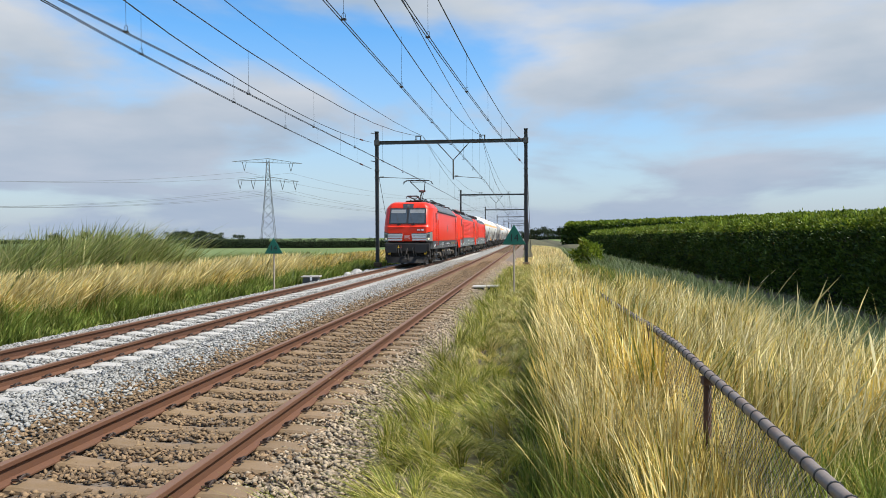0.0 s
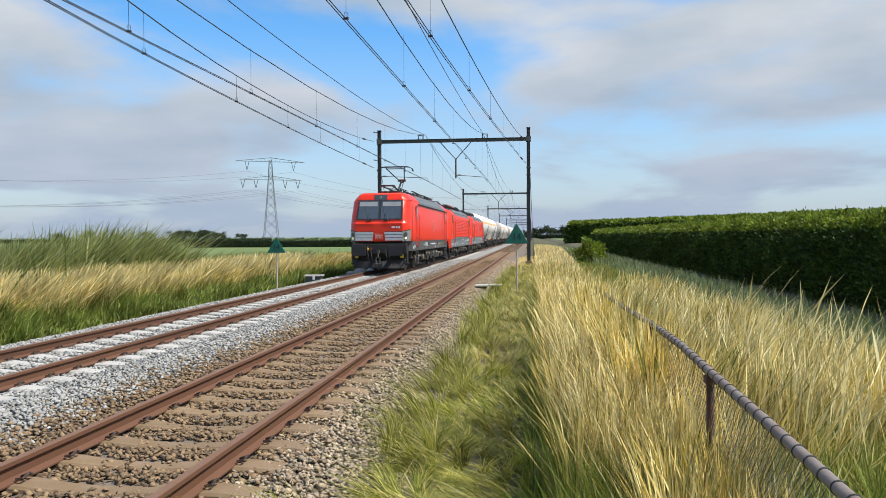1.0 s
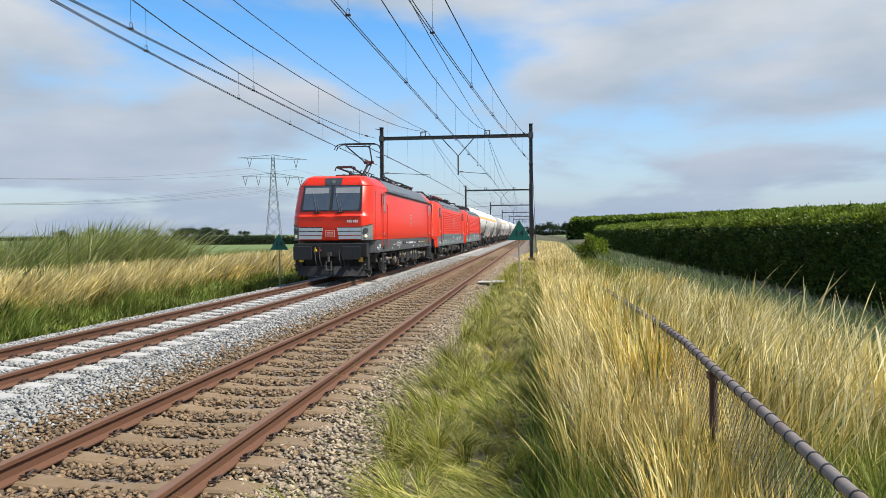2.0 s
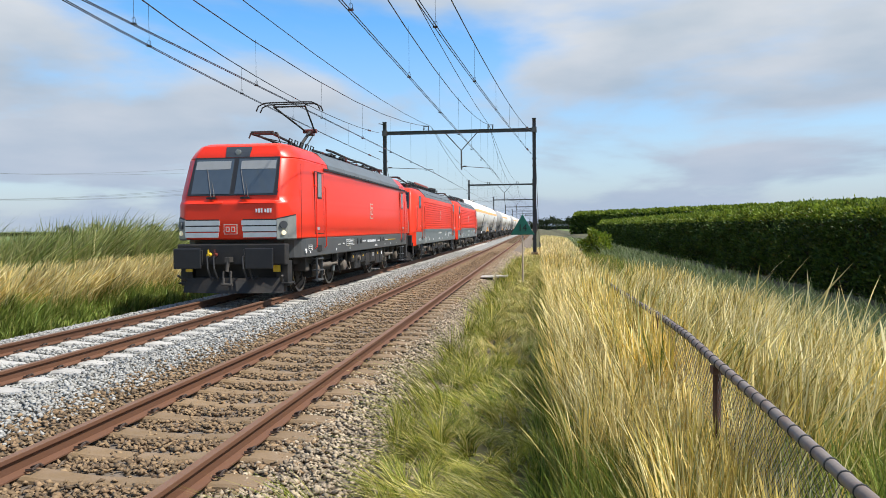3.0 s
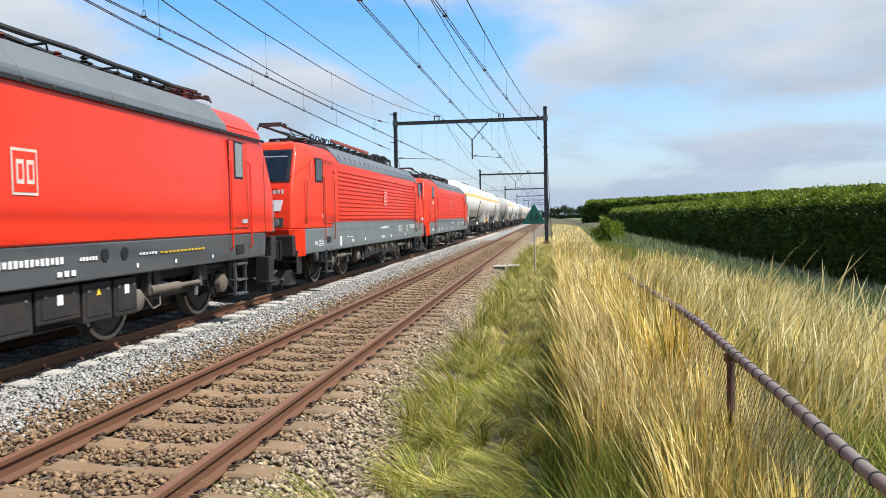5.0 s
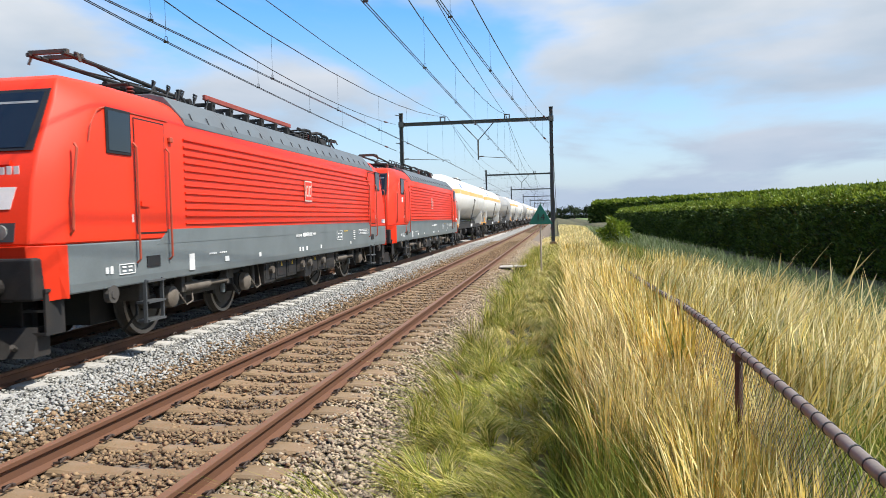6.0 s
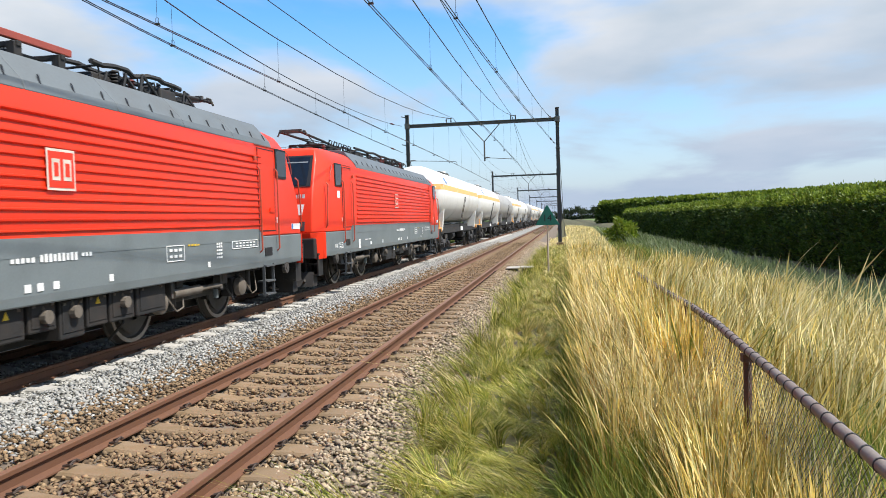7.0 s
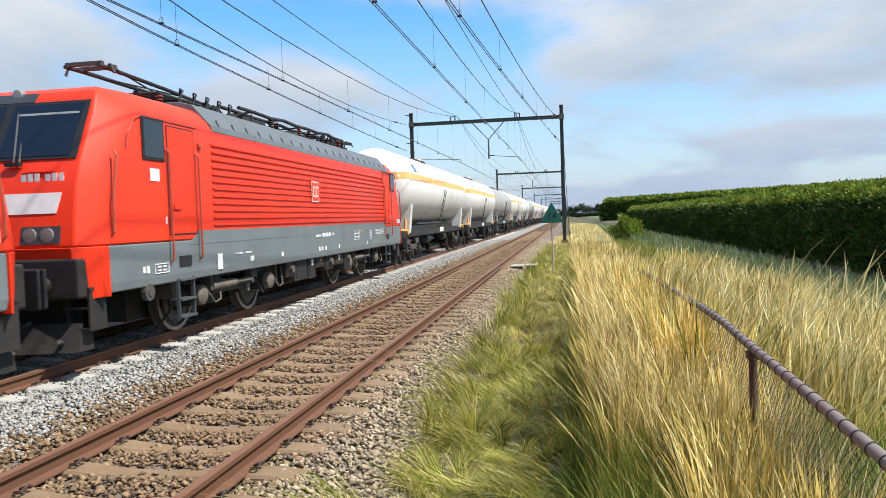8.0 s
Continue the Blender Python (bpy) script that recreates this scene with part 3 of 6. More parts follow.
for dx, dy, w in ((0, 0, 0.9), (0.75, 0.6, 0.7), (-0.7, -0.4, 0.55)):
    rubble(-10.15 + dx * 0.5, 43.5 + dy * 2, -0.45, w, int(50 + w * 10))


def boards():
    t = thing("board_cover", "low cable cover of two pale weathered boards on blocks", "cable cover", at=(-1.62, 27.6, -0.30))
    for i, x in enumerate((-0.24, 0.27)):
        part("board", Solid().box((0, 0, 0), (0.46, 0.75, 0.045)), M["plank"], t, bevel=0.008, at=(x, 0.02 * i, 0.20 + 0.015 * i))
        for y in (-0.28, 0.28):
            part("block", Solid().box((0, 0, 0), (0.34, 0.12, 0.24)), M["under"], t, at=(x, y, 0.065))


boards()


def fence():
    t = thing("pipe_fence", "grey-brown pipe fence on rusty posts with wire mesh", "fence")
    x = 0.93
    # the pipe is bent up towards its middle
    line = [(-3.0, 0.90), (0.0, 0.905), (2.37, 0.928), (3.15, 0.958), (4.1, 0.985), (4.9, 1.015), (5.9, 1.012), (7.2, 0.982), (9.3, 0.952), (11.4, 0.92)]
    top = lambda y: float(np.interp(y, [p[0] for p in line], [p[1] for p in line]))
    part("top_rail", Solid().tube([(x, y, z) for y, z in line], 0.0225, 16), M["fence"], t, "grey-brown painted pipe", smooth=True)
    for y in (-2.0, 0.05, 2.05, 4.1, 6.2, 8.5, 11.0):
        z = top(y)
        part("fence_post", Solid().rod((x, y, -0.4), (x, y, z - 0.02), 0.021, 10).box((x, y, z - 0.04), (0.055, 0.07, 0.04)), M["rust"], t, "rusty steel post")
    ring = mesh_of(Solid().turned([(-0.004, 0.0235), (-0.003, 0.0262), (0.003, 0.0262), (0.004, 0.0235)], "y", 12), "wire_tie", M["mesh_wire"])
    for i in range(90):
        y = 0.9 + i * 0.117
        o = new("wire_tie", ring)
        o.parent, o.location = t, (x, y, top(y))
        o.rotation_euler = (radians(float(rng.normal(0, 5))), 0, radians(float(rng.normal(0, 9))))
    # diamond mesh below the rail
    s = Solid()
    p = 0.05
    for i in range(int(5.2 / p)):
        y = 0.6 + i * p
        for k in (-1, 1):
            s.rod((x, y, top(y) - 0.02), (x, y + k * 0.38, top(y) - 0.40), 0.0012, 3, caps=False)
    part("wire_mesh", s, M["mesh_wire"], t, "dark diamond wire mesh")


fence()

# ---- ballast ----
RAILS = (NEAR_X - 0.7535, NEAR_X + 0.7535, FAR_X - 0.7535, FAR_X + 0.7535)


def stones(name, material, label, pick, n, y0, y1, seed, grow):
    """Crushed stones: jittered eight-sided lumps, one mesh. pick: which places belong to this kind."""
    r = np.random.default_rng(seed)
    x = r.uniform(-10.5, -1.05, n)
    y = y0 * (y1 / y0) ** r.uniform(0, 1, n) if y0 > 0 else r.uniform(y0, y1, n)
    keep = pick(x, y, r)
    for q in RAILS:
        keep &= np.abs(x - q) > 0.075
    for c, first in ((NEAR_X, 5.33), (FAR_X, 5.10)):
        ph = np.abs((y - first) / 0.609 - np.round((y - first) / 0.609)) * 0.609
        on = (ph < 0.135) & (np.abs(x - c) < 1.27) & ~((x - c > 1.02) & (c == NEAR_X))
        loose = np.where(np.abs(x - c) > 0.98, 0.55, 0.12) if c == FAR_X else np.where(np.abs(x - c) > 0.95, 0.6, 0.13)
        keep &= ~on | (r.uniform(0, 1, n) < loose)
    x, y = x[keep], y[keep]
    k = len(x)
    size = r.uniform(0.017, 0.032, k) * (1 + y * grow)
    z = ground_z(x) + r.uniform(0.0, 0.035, k)
    heap = np.exp(-((x + 5.3) / 0.55) ** 2) * 0.035
    z = z + heap
    base = np.array([(1, 0, 0), (0, 1, 0), (-1, 0, 0), (0, -1, 0), (0, 0, 0.8), (0, 0, -0.6)], float)
    v = base[None] * r.uniform(0.7, 1.35, (k, 6, 1)) + r.normal(0, 0.22, (k, 6, 3))
    v *= size[:, None, None] * np.stack([r.uniform(0.8, 1.4, k), r.uniform(0.7, 1.2, k), r.uniform(0.6, 1.0, k)], 1)[:, None, :]
    a = r.uniform(0, 6.283, k)
    c, s = np.cos(a)[:, None], np.sin(a)[:, None]
    vx, vy = v[:, :, 0] * c - v[:, :, 1] * s, v[:, :, 0] * s + v[:, :, 1] * c
    t = r.normal(0, 0.5, k)[:, None]
    vz = v[:, :, 2] + vx * t * 0.6
    out = np.stack([vx + x[:, None], vy + y[:, None], vz + z[:, None]], 2).reshape(-1, 3)
    tri = np.array([(0, 1, 4), (1, 2, 4), (2, 3, 4), (3, 0, 4), (1, 0, 5), (2, 1, 5), (3, 2, 5), (0, 3, 5)])
    loops = (tri[None] + (np.arange(k) * 6)[:, None, None]).ravel()
    return swarm(name, out, np.full(k * 8, 3), loops, material, label, "ballast")


def is_brown(x, y, r):
    return x + r.normal(0, 0.22, len(x)) > -5.05


stones("ballast", M["stone_grey"], "pale grey crushed stone ballast round the renewed track", lambda x, y, r: ~is_brown(x, y, r), 150000, 4.5, 60, 1, 0.016)
stones("ballast", M["stone_brown"], "rust-stained brown stone ballast in the old track", lambda x, y, r: is_brown(x, y, r) & (x < -2.15 + r.normal(0, 0.2, len(x))), 118000, 3.2, 60, 2, 0.016)
stones("ballast", M["stone_beige"], "beige crushed stone on the ballast shoulder", lambda x, y, r: x > -2.2 + r.normal(0, 0.2, len(x)), 152000, 3.0, 60, 3, 0.014)


stones("ballast", M["stone_grey"], "pale grey crushed stone ballast behind the viewpoint", lambda x, y, r: ~is_brown(x, y, r), 9000, -9.0, 4.4, 5, 0.0)
stones("ballast", M["stone_brown"], "brown crushed stone ballast behind the viewpoint", is_brown, 9000, -9.0, 3.1, 6, 0.0)


# ---- grasses ----
def grass(name, material, label, spots, high, wide, lean, seed, head=False, wind=(-0.3, 0.1), foot=None, flow=0.0):
    """Blades or stalks from arrays of places; head: a seed head near the tip. wind: where they bow."""
    r = np.random.default_rng(seed)
    x, y = spots
    k = len(x)
    h = high * r.uniform(0.55, 1.15, k) if np.isscalar(high) else high
    w = wide * (1 + np.abs(y) / 20) * r.uniform(0.7, 1.3, k)
    z = (ground_z(x) if foot is None else foot) - 0.03
    a = r.uniform(0, 6.283, k)
    dx, dy = np.cos(a), np.sin(a)
    b = lean * h * r.uniform(0.2, 1.2, k)
    bx = b * (np.cos(a + 1.57) * 0.7 + wind[0] + r.normal(0, 0.35, k))
    by = b * (np.sin(a + 1.57) * 0.7 + wind[1] + r.normal(0, 0.35, k))
    if flow:
        # tufts that lie over each their own way, and grow unevenly
        turn = 3.0 * np.sin(x * 2.3 + 1.7 * np.sin(y * 1.1)) + 2.2 * np.sin(y * 1.9 + 0.8 * np.sin(x * 3.1))
        bx, by = bx + flow * h * np.cos(turn), by + flow * h * np.sin(turn)
        h = h * (0.65 + 0.75 * np.clip(np.sin(x * 5.1 + y * 1.3) * np.sin(y * 3.3 - x * 2.0) + 0.35, 0, 1.2))
    lev = [(0, 1.0), (0.45, 0.9), (0.78, 0.55)] if not head else [(0, 0.8), (0.6, 0.55), (0.86, 1.8)]
    rows = []
    for f, q in lev:
        cx, cy, cz = x + bx * f ** 1.8, y + by * f ** 1.8, z + h * f * (1 - 0.12 * lean * f)
        for sgn in (-1, 1):
            rows.append(np.stack([cx + sgn * dx * w * q / 2, cy + sgn * dy * w * q / 2, cz], 1))
    rows.append(np.stack([x + bx, y + by, z + h * (1 - 0.12 * lean)], 1))
    m = len(rows)
    v = np.stack(rows, 1).reshape(-1, 3)
    faces, sizes = [], []
    for i in range(len(lev) - 1):
        faces += [2 * i, 2 * i + 1, 2 * i + 3, 2 * i + 2]
        sizes.append(4)
    i = len(lev) - 1
    faces += [2 * i, 2 * i + 1, 2 * i + 2]
    sizes.append(3)
    loops = (np.array(faces)[None] + (np.arange(k) * m)[:, None]).ravel()
    return swarm(name, v, np.tile(sizes, k), loops, material, label, "grass")


def spread(n, x0, x1, y0, y1, seed, clump=0.0, far=True):
    """Places, denser close by; clump: how far they gather in tufts."""
    r = np.random.default_rng(seed)
    y = y0 * (y1 / y0) ** r.uniform(0, 1, n) if far else r.uniform(y0, y1, n)
    x = r.uniform(x0, x1, n)
    if clump:
        g = 0.22
        cx, cy = np.round(x / g) * g + 0.08 * np.sin(y * 7), np.round(y / g) * g + 0.08 * np.sin(x * 9)
        x, y = x + (cx - x) * clump, y + (cy - y) * clump
    return x, y


# matted path beside the ballast
x, y = spread(54000, -1.32, 0.42, 2.4, 50, 11, 0.55)
edge = -1.22 + 0.16 * np.sin(y * 1.7) + 0.10 * np.sin(y * 4.1 + 1)
ok = x > edge
grass("path_grass", M["lawn"], "matted yellow-green grass of the trodden path", (x[ok], y[ok]), 0.24, 0.0058, 1.3, 12, wind=(-0.2, -0.5), flow=1.0)
x, y = spread(11000, -1.40, -0.85, 3.0, 45, 13, 0.75)
ok = np.sin(y * 1.9) + 0.6 * np.sin(y * 4.7) > -0.2
grass("grass_tuft", M["lawn"], "longer pale tufts at the ballast edge", (x[ok], y[ok]), 0.46, 0.006, 1.2, 14, wind=(-0.4, -0.4), flow=0.6)
x, y = spread(15000, -1.2, 0.5, 11, 70, 45, 0.5)
grass("dry_grass", M["pale_straw"], "short bleached grass of the trodden path", (x, y), 0.22, 0.006, 1.0, 46, wind=(0, -0.4), flow=0.8)
# straw beside and behind the fence
x, y = spread(30000, 0.12, 0.95, 2.0, 30, 15, 0.78)
ok = x > 0.34 + 0.10 * (y < 4.5) + 0.16 * np.sin(y * 2.6) + 0.08 * np.sin(y * 6.1)
ok &= np.sin(x * 9 + 1.3 * np.sin(y * 2.2)) + np.sin(y * 3.7 + 2.0 * np.sin(x * 4.0)) > 0.95 - 0.20 * y
x, y = x[ok], y[ok]
grass("dry_grass", M["straw"], "tall dry straw-coloured grass along the fence", (x, y), 0.98, 0.0040, 0.42, 16, head=True, wind=(0.1, 0.1))
x, y = spread(9000, 0.32, 0.95, 4.6, 18, 65, 0.75)
grass("dry_grass", M["pale_straw"], "pale bleached stalks among the straw along the fence", (x, y), 1.04, 0.0036, 0.45, 66, head=True, wind=(0.15, 0.1))
x, y = spread(12000, 0.06, 0.50, 2.0, 24, 47, 0.75)
grass("green_grass", M["weed"], "lush green blades at the straw's foot", (x, y), 0.32, 0.008, 0.7, 48, wind=(-0.4, -0.2))
x, y = spread(13000, 0.25, 1.0, 1.9, 5.5, 71, 0.7)
grass("green_grass", M["green"], "tall green blades under the straw by the fence", (x, y), 0.74, 0.0065, 0.4, 72, wind=(0, 0))
x, y = spread(24000, 0.10, 1.1, 2.0, 30, 17, 0.6)
grass("green_grass", M["green"], "green undergrowth among the straw along the fence", (x, y), 0.52, 0.009, 0.5, 18, wind=(0, 0))
r0 = np.random.default_rng(19)
y = 12 * (110 / 12) ** r0.uniform(0, 1, 21000)
x = r0.uniform(0.30, 1.1 + y * 0.028, 21000)
grass("dry_grass", M["pale_straw"], "pale bleached grass on the verge towards the distance", (x, y), 0.80, 0.006, 0.25, 20, head=True)
x, y = spread(24000, 1.0, 3.9, 2.6, 24, 21, 0.75)
ok = np.sin(x * 2.4 + 0.9 * np.sin(y * 0.8)) + np.sin(y * 1.15 + 1.3 * np.sin(x * 1.1)) + 0.5 * np.sin(x * 5.3 + y * 2.1) > 0.40
x, y = x[ok], y[ok]
grass("dry_grass", M["straw"], "tall seeding dry grass on the ditch bank", (x, y), 1.12, 0.0046, 0.42, 22, head=True, wind=(0.35, 0.1))
x, y = spread(4200, 1.6, 4.6, 5.0, 16, 73, 0.8)
grass("dry_grass", M["pale_straw"], "bright seeding stalks in tufts on the ditch bank", (x, y), 1.16, 0.0046, 0.5, 74, head=True, wind=(0.4, 0.1))
x, y = spread(52000, 0.95, 5.4, 2.0, 45, 23, 0.4)
grass("green_grass", M["green"], "rank green grass on the ditch bank", (x, y), 0.80, 0.0095, 0.55, 24)
x, y = spread(15000, 0.4, 4.6, 2.0, 20, 67, 0.7)
grass("green_grass", M["weed"], "fresh green blades low on the ditch bank", (x, y), 0.72, 0.012, 0.6, 68)
# grass grown through the far end of the fence
x, y = spread(4600, 0.70, 1.06, 5.2, 12, 43, 0.6)
grass("dry_grass", M["straw"], "high straw grown through the fence", (x, y), 1.28, 0.0052, 0.4, 44, head=True, wind=(0.2, 0.1))
x, y = spread(1500, 0.55, 0.91, 2.9, 4.6, 75, 0.6)
grass("dry_grass", M["straw"], "dry stalks standing before the fence post", (x, y), 0.98, 0.0036, 0.4, 76, head=True, wind=(0.1, 0.1))
x, y = spread(130, 1.8, 5.2, 4.5, 13, 25)
grass("seed_stalk", M["pale_straw"], "single high seeding stalks on the ditch bank", (x, y), 1.62, 0.0075, 0.5, 26, head=True, wind=(0.7, 0.1))
x, y = spread(24000, 4.3, 9.8, 7, 110, 27, 0.2)
grass("reed", M["reed"], "blue-green reeds filling the ditch", (x, y), 1.1, 0.016, 0.6, 28)
# behind the viewpoint
x, y = spread(5000, -1.25, 0.3, -9, 2.4, 91, 0.4, far=False)
grass("path_grass", M["lawn"], "matted grass of the path behind the viewpoint", (x, y), 0.2, 0.008, 1.2, 92, flow=0.8)
x, y = spread(5000, 0.8, 4.0, -9, 2.2, 93, 0.4, far=False)
ok = x > 1.05
grass("dry_grass", M["straw"], "dry grass on the bank behind the viewpoint", (x[ok], y[ok]), 0.8, 0.008, 0.3, 94, head=True)
# the other side of the line
x, y = spread(30000, -12.5, -10.40, 9, 95, 31, 0.6)
ok = x < -10.75 + 0.25 * np.sin(y * 0.9)
x, y = x[ok], y[ok]
rough = np.sin(x * 2.1 + y * 0.7) * np.sin(y * 0.53 - x * 1.3) + 0.4 * np.sin(y * 2.9 + x)
tall = (0.62 + 0.30 * rough) * np.clip((-10.2 - x) / 1.1, 0.30, 1.0)
grass("green_grass", M["weed"], "rank green weeds beside the renewed track", (x, y), tall * np.random.default_rng(8).uniform(0.5, 1.25, len(x)), 0.018, 0.75, 32, wind=(0.3, 0))
x, y = spread(46000, -15.6, -11.5, 9, 110, 33, 0.6)
ok = np.sin(x * 1.6 + 0.35 * y) + np.sin(y * 0.47 + x * 0.5) + 0.5 * np.sin(y * 1.7) - 2.2 * (x + 12.3) > -0.15
x, y = x[ok], y[ok]
grass("dry_grass", M["straw"], "tall dry grass behind the green weeds", (x, y), 1.22 * np.random.default_rng(9).uniform(0.55, 1.15, len(x)), 0.0085, 0.5, 34, head=True, wind=(0.7, 0.0))
x, y = spread(26000, -14.4, -11.9, 9, 40, 48, 0.6)
ok = np.sin(x * 2.2 + 0.8 * y) + np.sin(y * 0.9 - x) > -0.7
grass("dry_grass", M["pale_straw"], "dense golden stand of dry grass beyond the weeds", (x[ok], y[ok]), 1.55, 0.0085, 0.5, 49, head=True, wind=(0.7, 0.0))
x, y = spread(6000, -14.4, -11.6, 9, 40, 69, 0.8)
grass("green_grass", M["weed"], "clumps of tall green weeds among the dry grass", (x, y), 1.0, 0.015, 0.6, 70, wind=(0.5, 0))
x, y = spread(11000, -24, -14.0, 10, 110, 35, 0.3)
grass("green_grass", M["green"], "green grass among the dry grass", (x, y), 0.95, 0.010, 0.5, 36, wind=(0.3, 0))
r0 = np.random.default_rng(37)
x, y = r0.normal(-15.4, 0.7, 9000), r0.uniform(20.0, 29.5, 9000)
grass("reed", M["sunny_reed"], "high waving reeds in a dense stand", (x, y), 2.85 * r0.uniform(0.55, 1.05, 9000) * (1 - 0.2 * np.abs(y - 25) / 5) * (1 + 0.2 * np.sin(y * 3.1 + x * 2)), 0.026, 0.6, 38, wind=(0.75, 0.1))
x, y = r0.normal(-16.2, 1.2, 9000), r0.uniform(11, 24, 9000)
grass("reed", M["sunny_reed"], "lower reeds beside the dense stand", (x, y), 2.42 * r0.uniform(0.6, 1.04, 9000) * (1 + 0.12 * np.sin(y * 1.7) + 0.14 * np.sin(y * 4.3 + x * 1.5)), 0.024, 0.6, 40, wind=(0.75, 0.1))
x, y = r0.normal(-20.0, 2.0, 6000), r0.uniform(14, 60, 6000)
grass("reed", M["sunny_reed"], "far reeds along the field ditch", (x, y), 1.75 * r0.uniform(0.7, 1.05, 6000), 0.016, 0.5, 39, wind=(0.7, 0.1))


# ---- hedges, trees ----
def leaves(points, normals, size, seed, name, material, parent):
    r = np.random.default_rng(seed)
    k = len(points)
    up = normals + r.normal(0, 0.6, (k, 3)) + np.array([0, 0, 0.5])
    up /= np.linalg.norm(up, axis=1)[:, None]
    side = np.cross(up, r.normal(0, 1, (k, 3)))
    side /= np.linalg.norm(side, axis=1)[:, None]
    s = (size * r.uniform(0.6, 1.3, k))[:, None]
    v = np.stack([points, points + up * s * 0.5 + side * s * 0.3, points + up * s * 1.05, points + up * s * 0.45 - side * s * 0.3], 1).reshape(-1, 3)
    return swarm(name, v, np.full(k, 4), np.arange(4 * k), material, "", "", parent)


def hedge(label, a, b, thick, foot, top, n, size, seed):
    """A clipped row: a near-black core, inner shade put into its colour, and leaves all over its faces and its uneven
    top.
    """
    r = np.random.default_rng(seed)
    a, b = np.array(a, float), np.array(b, float)
    d = (b - a) / np.linalg.norm(b - a)
    nrm = np.array([-d[1], d[0]])
    if nrm[0] > 0:
        nrm = -nrm
    t = thing("hedge", label, "hedge")
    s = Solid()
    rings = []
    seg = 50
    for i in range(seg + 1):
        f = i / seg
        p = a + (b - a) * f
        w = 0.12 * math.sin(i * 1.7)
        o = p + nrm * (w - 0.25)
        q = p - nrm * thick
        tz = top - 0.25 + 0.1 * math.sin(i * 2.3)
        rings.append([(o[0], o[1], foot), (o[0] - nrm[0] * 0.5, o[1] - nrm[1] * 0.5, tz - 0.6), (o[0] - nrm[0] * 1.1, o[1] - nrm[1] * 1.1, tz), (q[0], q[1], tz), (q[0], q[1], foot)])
    part("inner_growth", s.loft(rings), M["core"], t, "solid near-black core with the inner shade in its colour")
    # more leaves where the row starts
    f = (np.exp(r.uniform(0, 1, n) * math.log(12)) - 1) / 11
    face = r.uniform(0, 1, n) < 0.62
    z = np.where(face, foot + (top - foot) * r.uniform(0, 1, n) ** 0.8, top + r.normal(0, 0.10, n) + 0.12 * np.sin(f * 190) + 0.08 * np.sin(f * 71))
    slope = 0.9 * np.clip((z - foot) / (top - foot), 0, 1) ** 2
    depth = np.where(face, r.normal(0, 0.16, n) - slope, -0.7 - r.uniform(0, thick - 0.6, n))
    bulge = 0.18 * np.sin(f * 160) + 0.10 * np.sin(f * 57 + z * 2)
    xy = a[None] + (b - a)[None] * f[:, None] + nrm[None] * (depth + bulge * face)[:, None]
    pts = np.column_stack([xy, z])
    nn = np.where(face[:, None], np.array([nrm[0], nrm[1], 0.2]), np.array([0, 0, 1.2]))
    # leaves on and near the top take the brighter green in place of sunlight
    lit_top = ~face | (z > top - 0.45)
    leaves(pts[~lit_top], nn[~lit_top], (size * (1 + 2.2 * f))[~lit_top], seed + 1, "leaf_mass", M["leaf"], t)
    leaves(pts[lit_top], nn[lit_top], (size * (1 + 2.2 * f))[lit_top], seed + 2, "young_growth", M["bright_leaf"], t)
    return t


hedge("long dense green hedge with a shaded face and sunlit top", (11.6, 8), (11.2, 150), 2.6, -1.1, 2.34, 190000, 0.105, 51)
hedge("taller dark tree hedge across the field", (62, 112), (11.5, 262), 3.0, -0.8, 5.3, 26000, 0.45, 53)


def bush(x, y, z, r, n, seed, label, size=0.12):
    q = np.random.default_rng(seed)
    t = thing("bush", label, "bush", at=(0, 0, 0))
    s = Solid()
    for i in range(7):
        a = i * 0.9
        s.rod((x, y, z), (x + r * 0.7 * math.cos(a), y + r * 0.7 * math.sin(a), z + r * 1.3), 0.02, 5, 0.006)
    part("stems", s, M["bark"], t)
    p = q.normal(0, 1, (n, 3))
    p /= np.linalg.norm(p, axis=1)[:, None]
    p *= r * q.uniform(0.45, 1.0, n)[:, None] ** 0.6 * (1 + 0.25 * np.sin(p[:, 0:1] * 5 + p[:, 2:3] * 4))
    leaves(p + np.array([x, y, z + r * 0.9]), p / r, np.full(n, size), seed + 1, "leaf_mass", M["bright_leaf"], t)


bush(4.3, 56, -0.6, 1.05, 1500, 61, "small leafy bush on the ditch bank", 0.26)


def far_tree(x, y, foot, high, wide, seed, n=1500, label="distant round-headed broadleaf tree on the horizon"):
    """Trunk, limbs and a crown of clumps for a tree far away."""
    q = np.random.default_rng(seed)
    t = thing("tree", label, "tree", "trees on the horizon")
    s = Solid().rod((x, y, foot), (x, y, foot + high * 0.55), high * 0.03, 6, high * 0.015)
    for i in range(5):
        a = i * 1.26 + seed
        s.rod((x, y, foot + high * 0.35), (x + wide * 0.3 * math.cos(a), y + wide * 0.3 * math.sin(a), foot + high * 0.7), high * 0.012, 5, high * 0.004)
    part("trunk", s, M["bark"], t)
    blobs = q.normal(0, 1, (9, 3)) * np.array([wide * 0.22, wide * 0.22, high * 0.13]) + np.array([0, 0, high * 0.62])
    p = blobs[q.integers(0, 9, n)] + q.normal(0, 1, (n, 3)) * np.array([wide * 0.10, wide * 0.10, high * 0.09])
    p[:, 2] = np.maximum(p[:, 2], high * 0.15)
    leaves(p + np.array([x, y, foot]), q.normal(0, 1, (n, 3)), np.full(n, high * 0.10), seed + 1, "crown", M["far_leaf"], t)


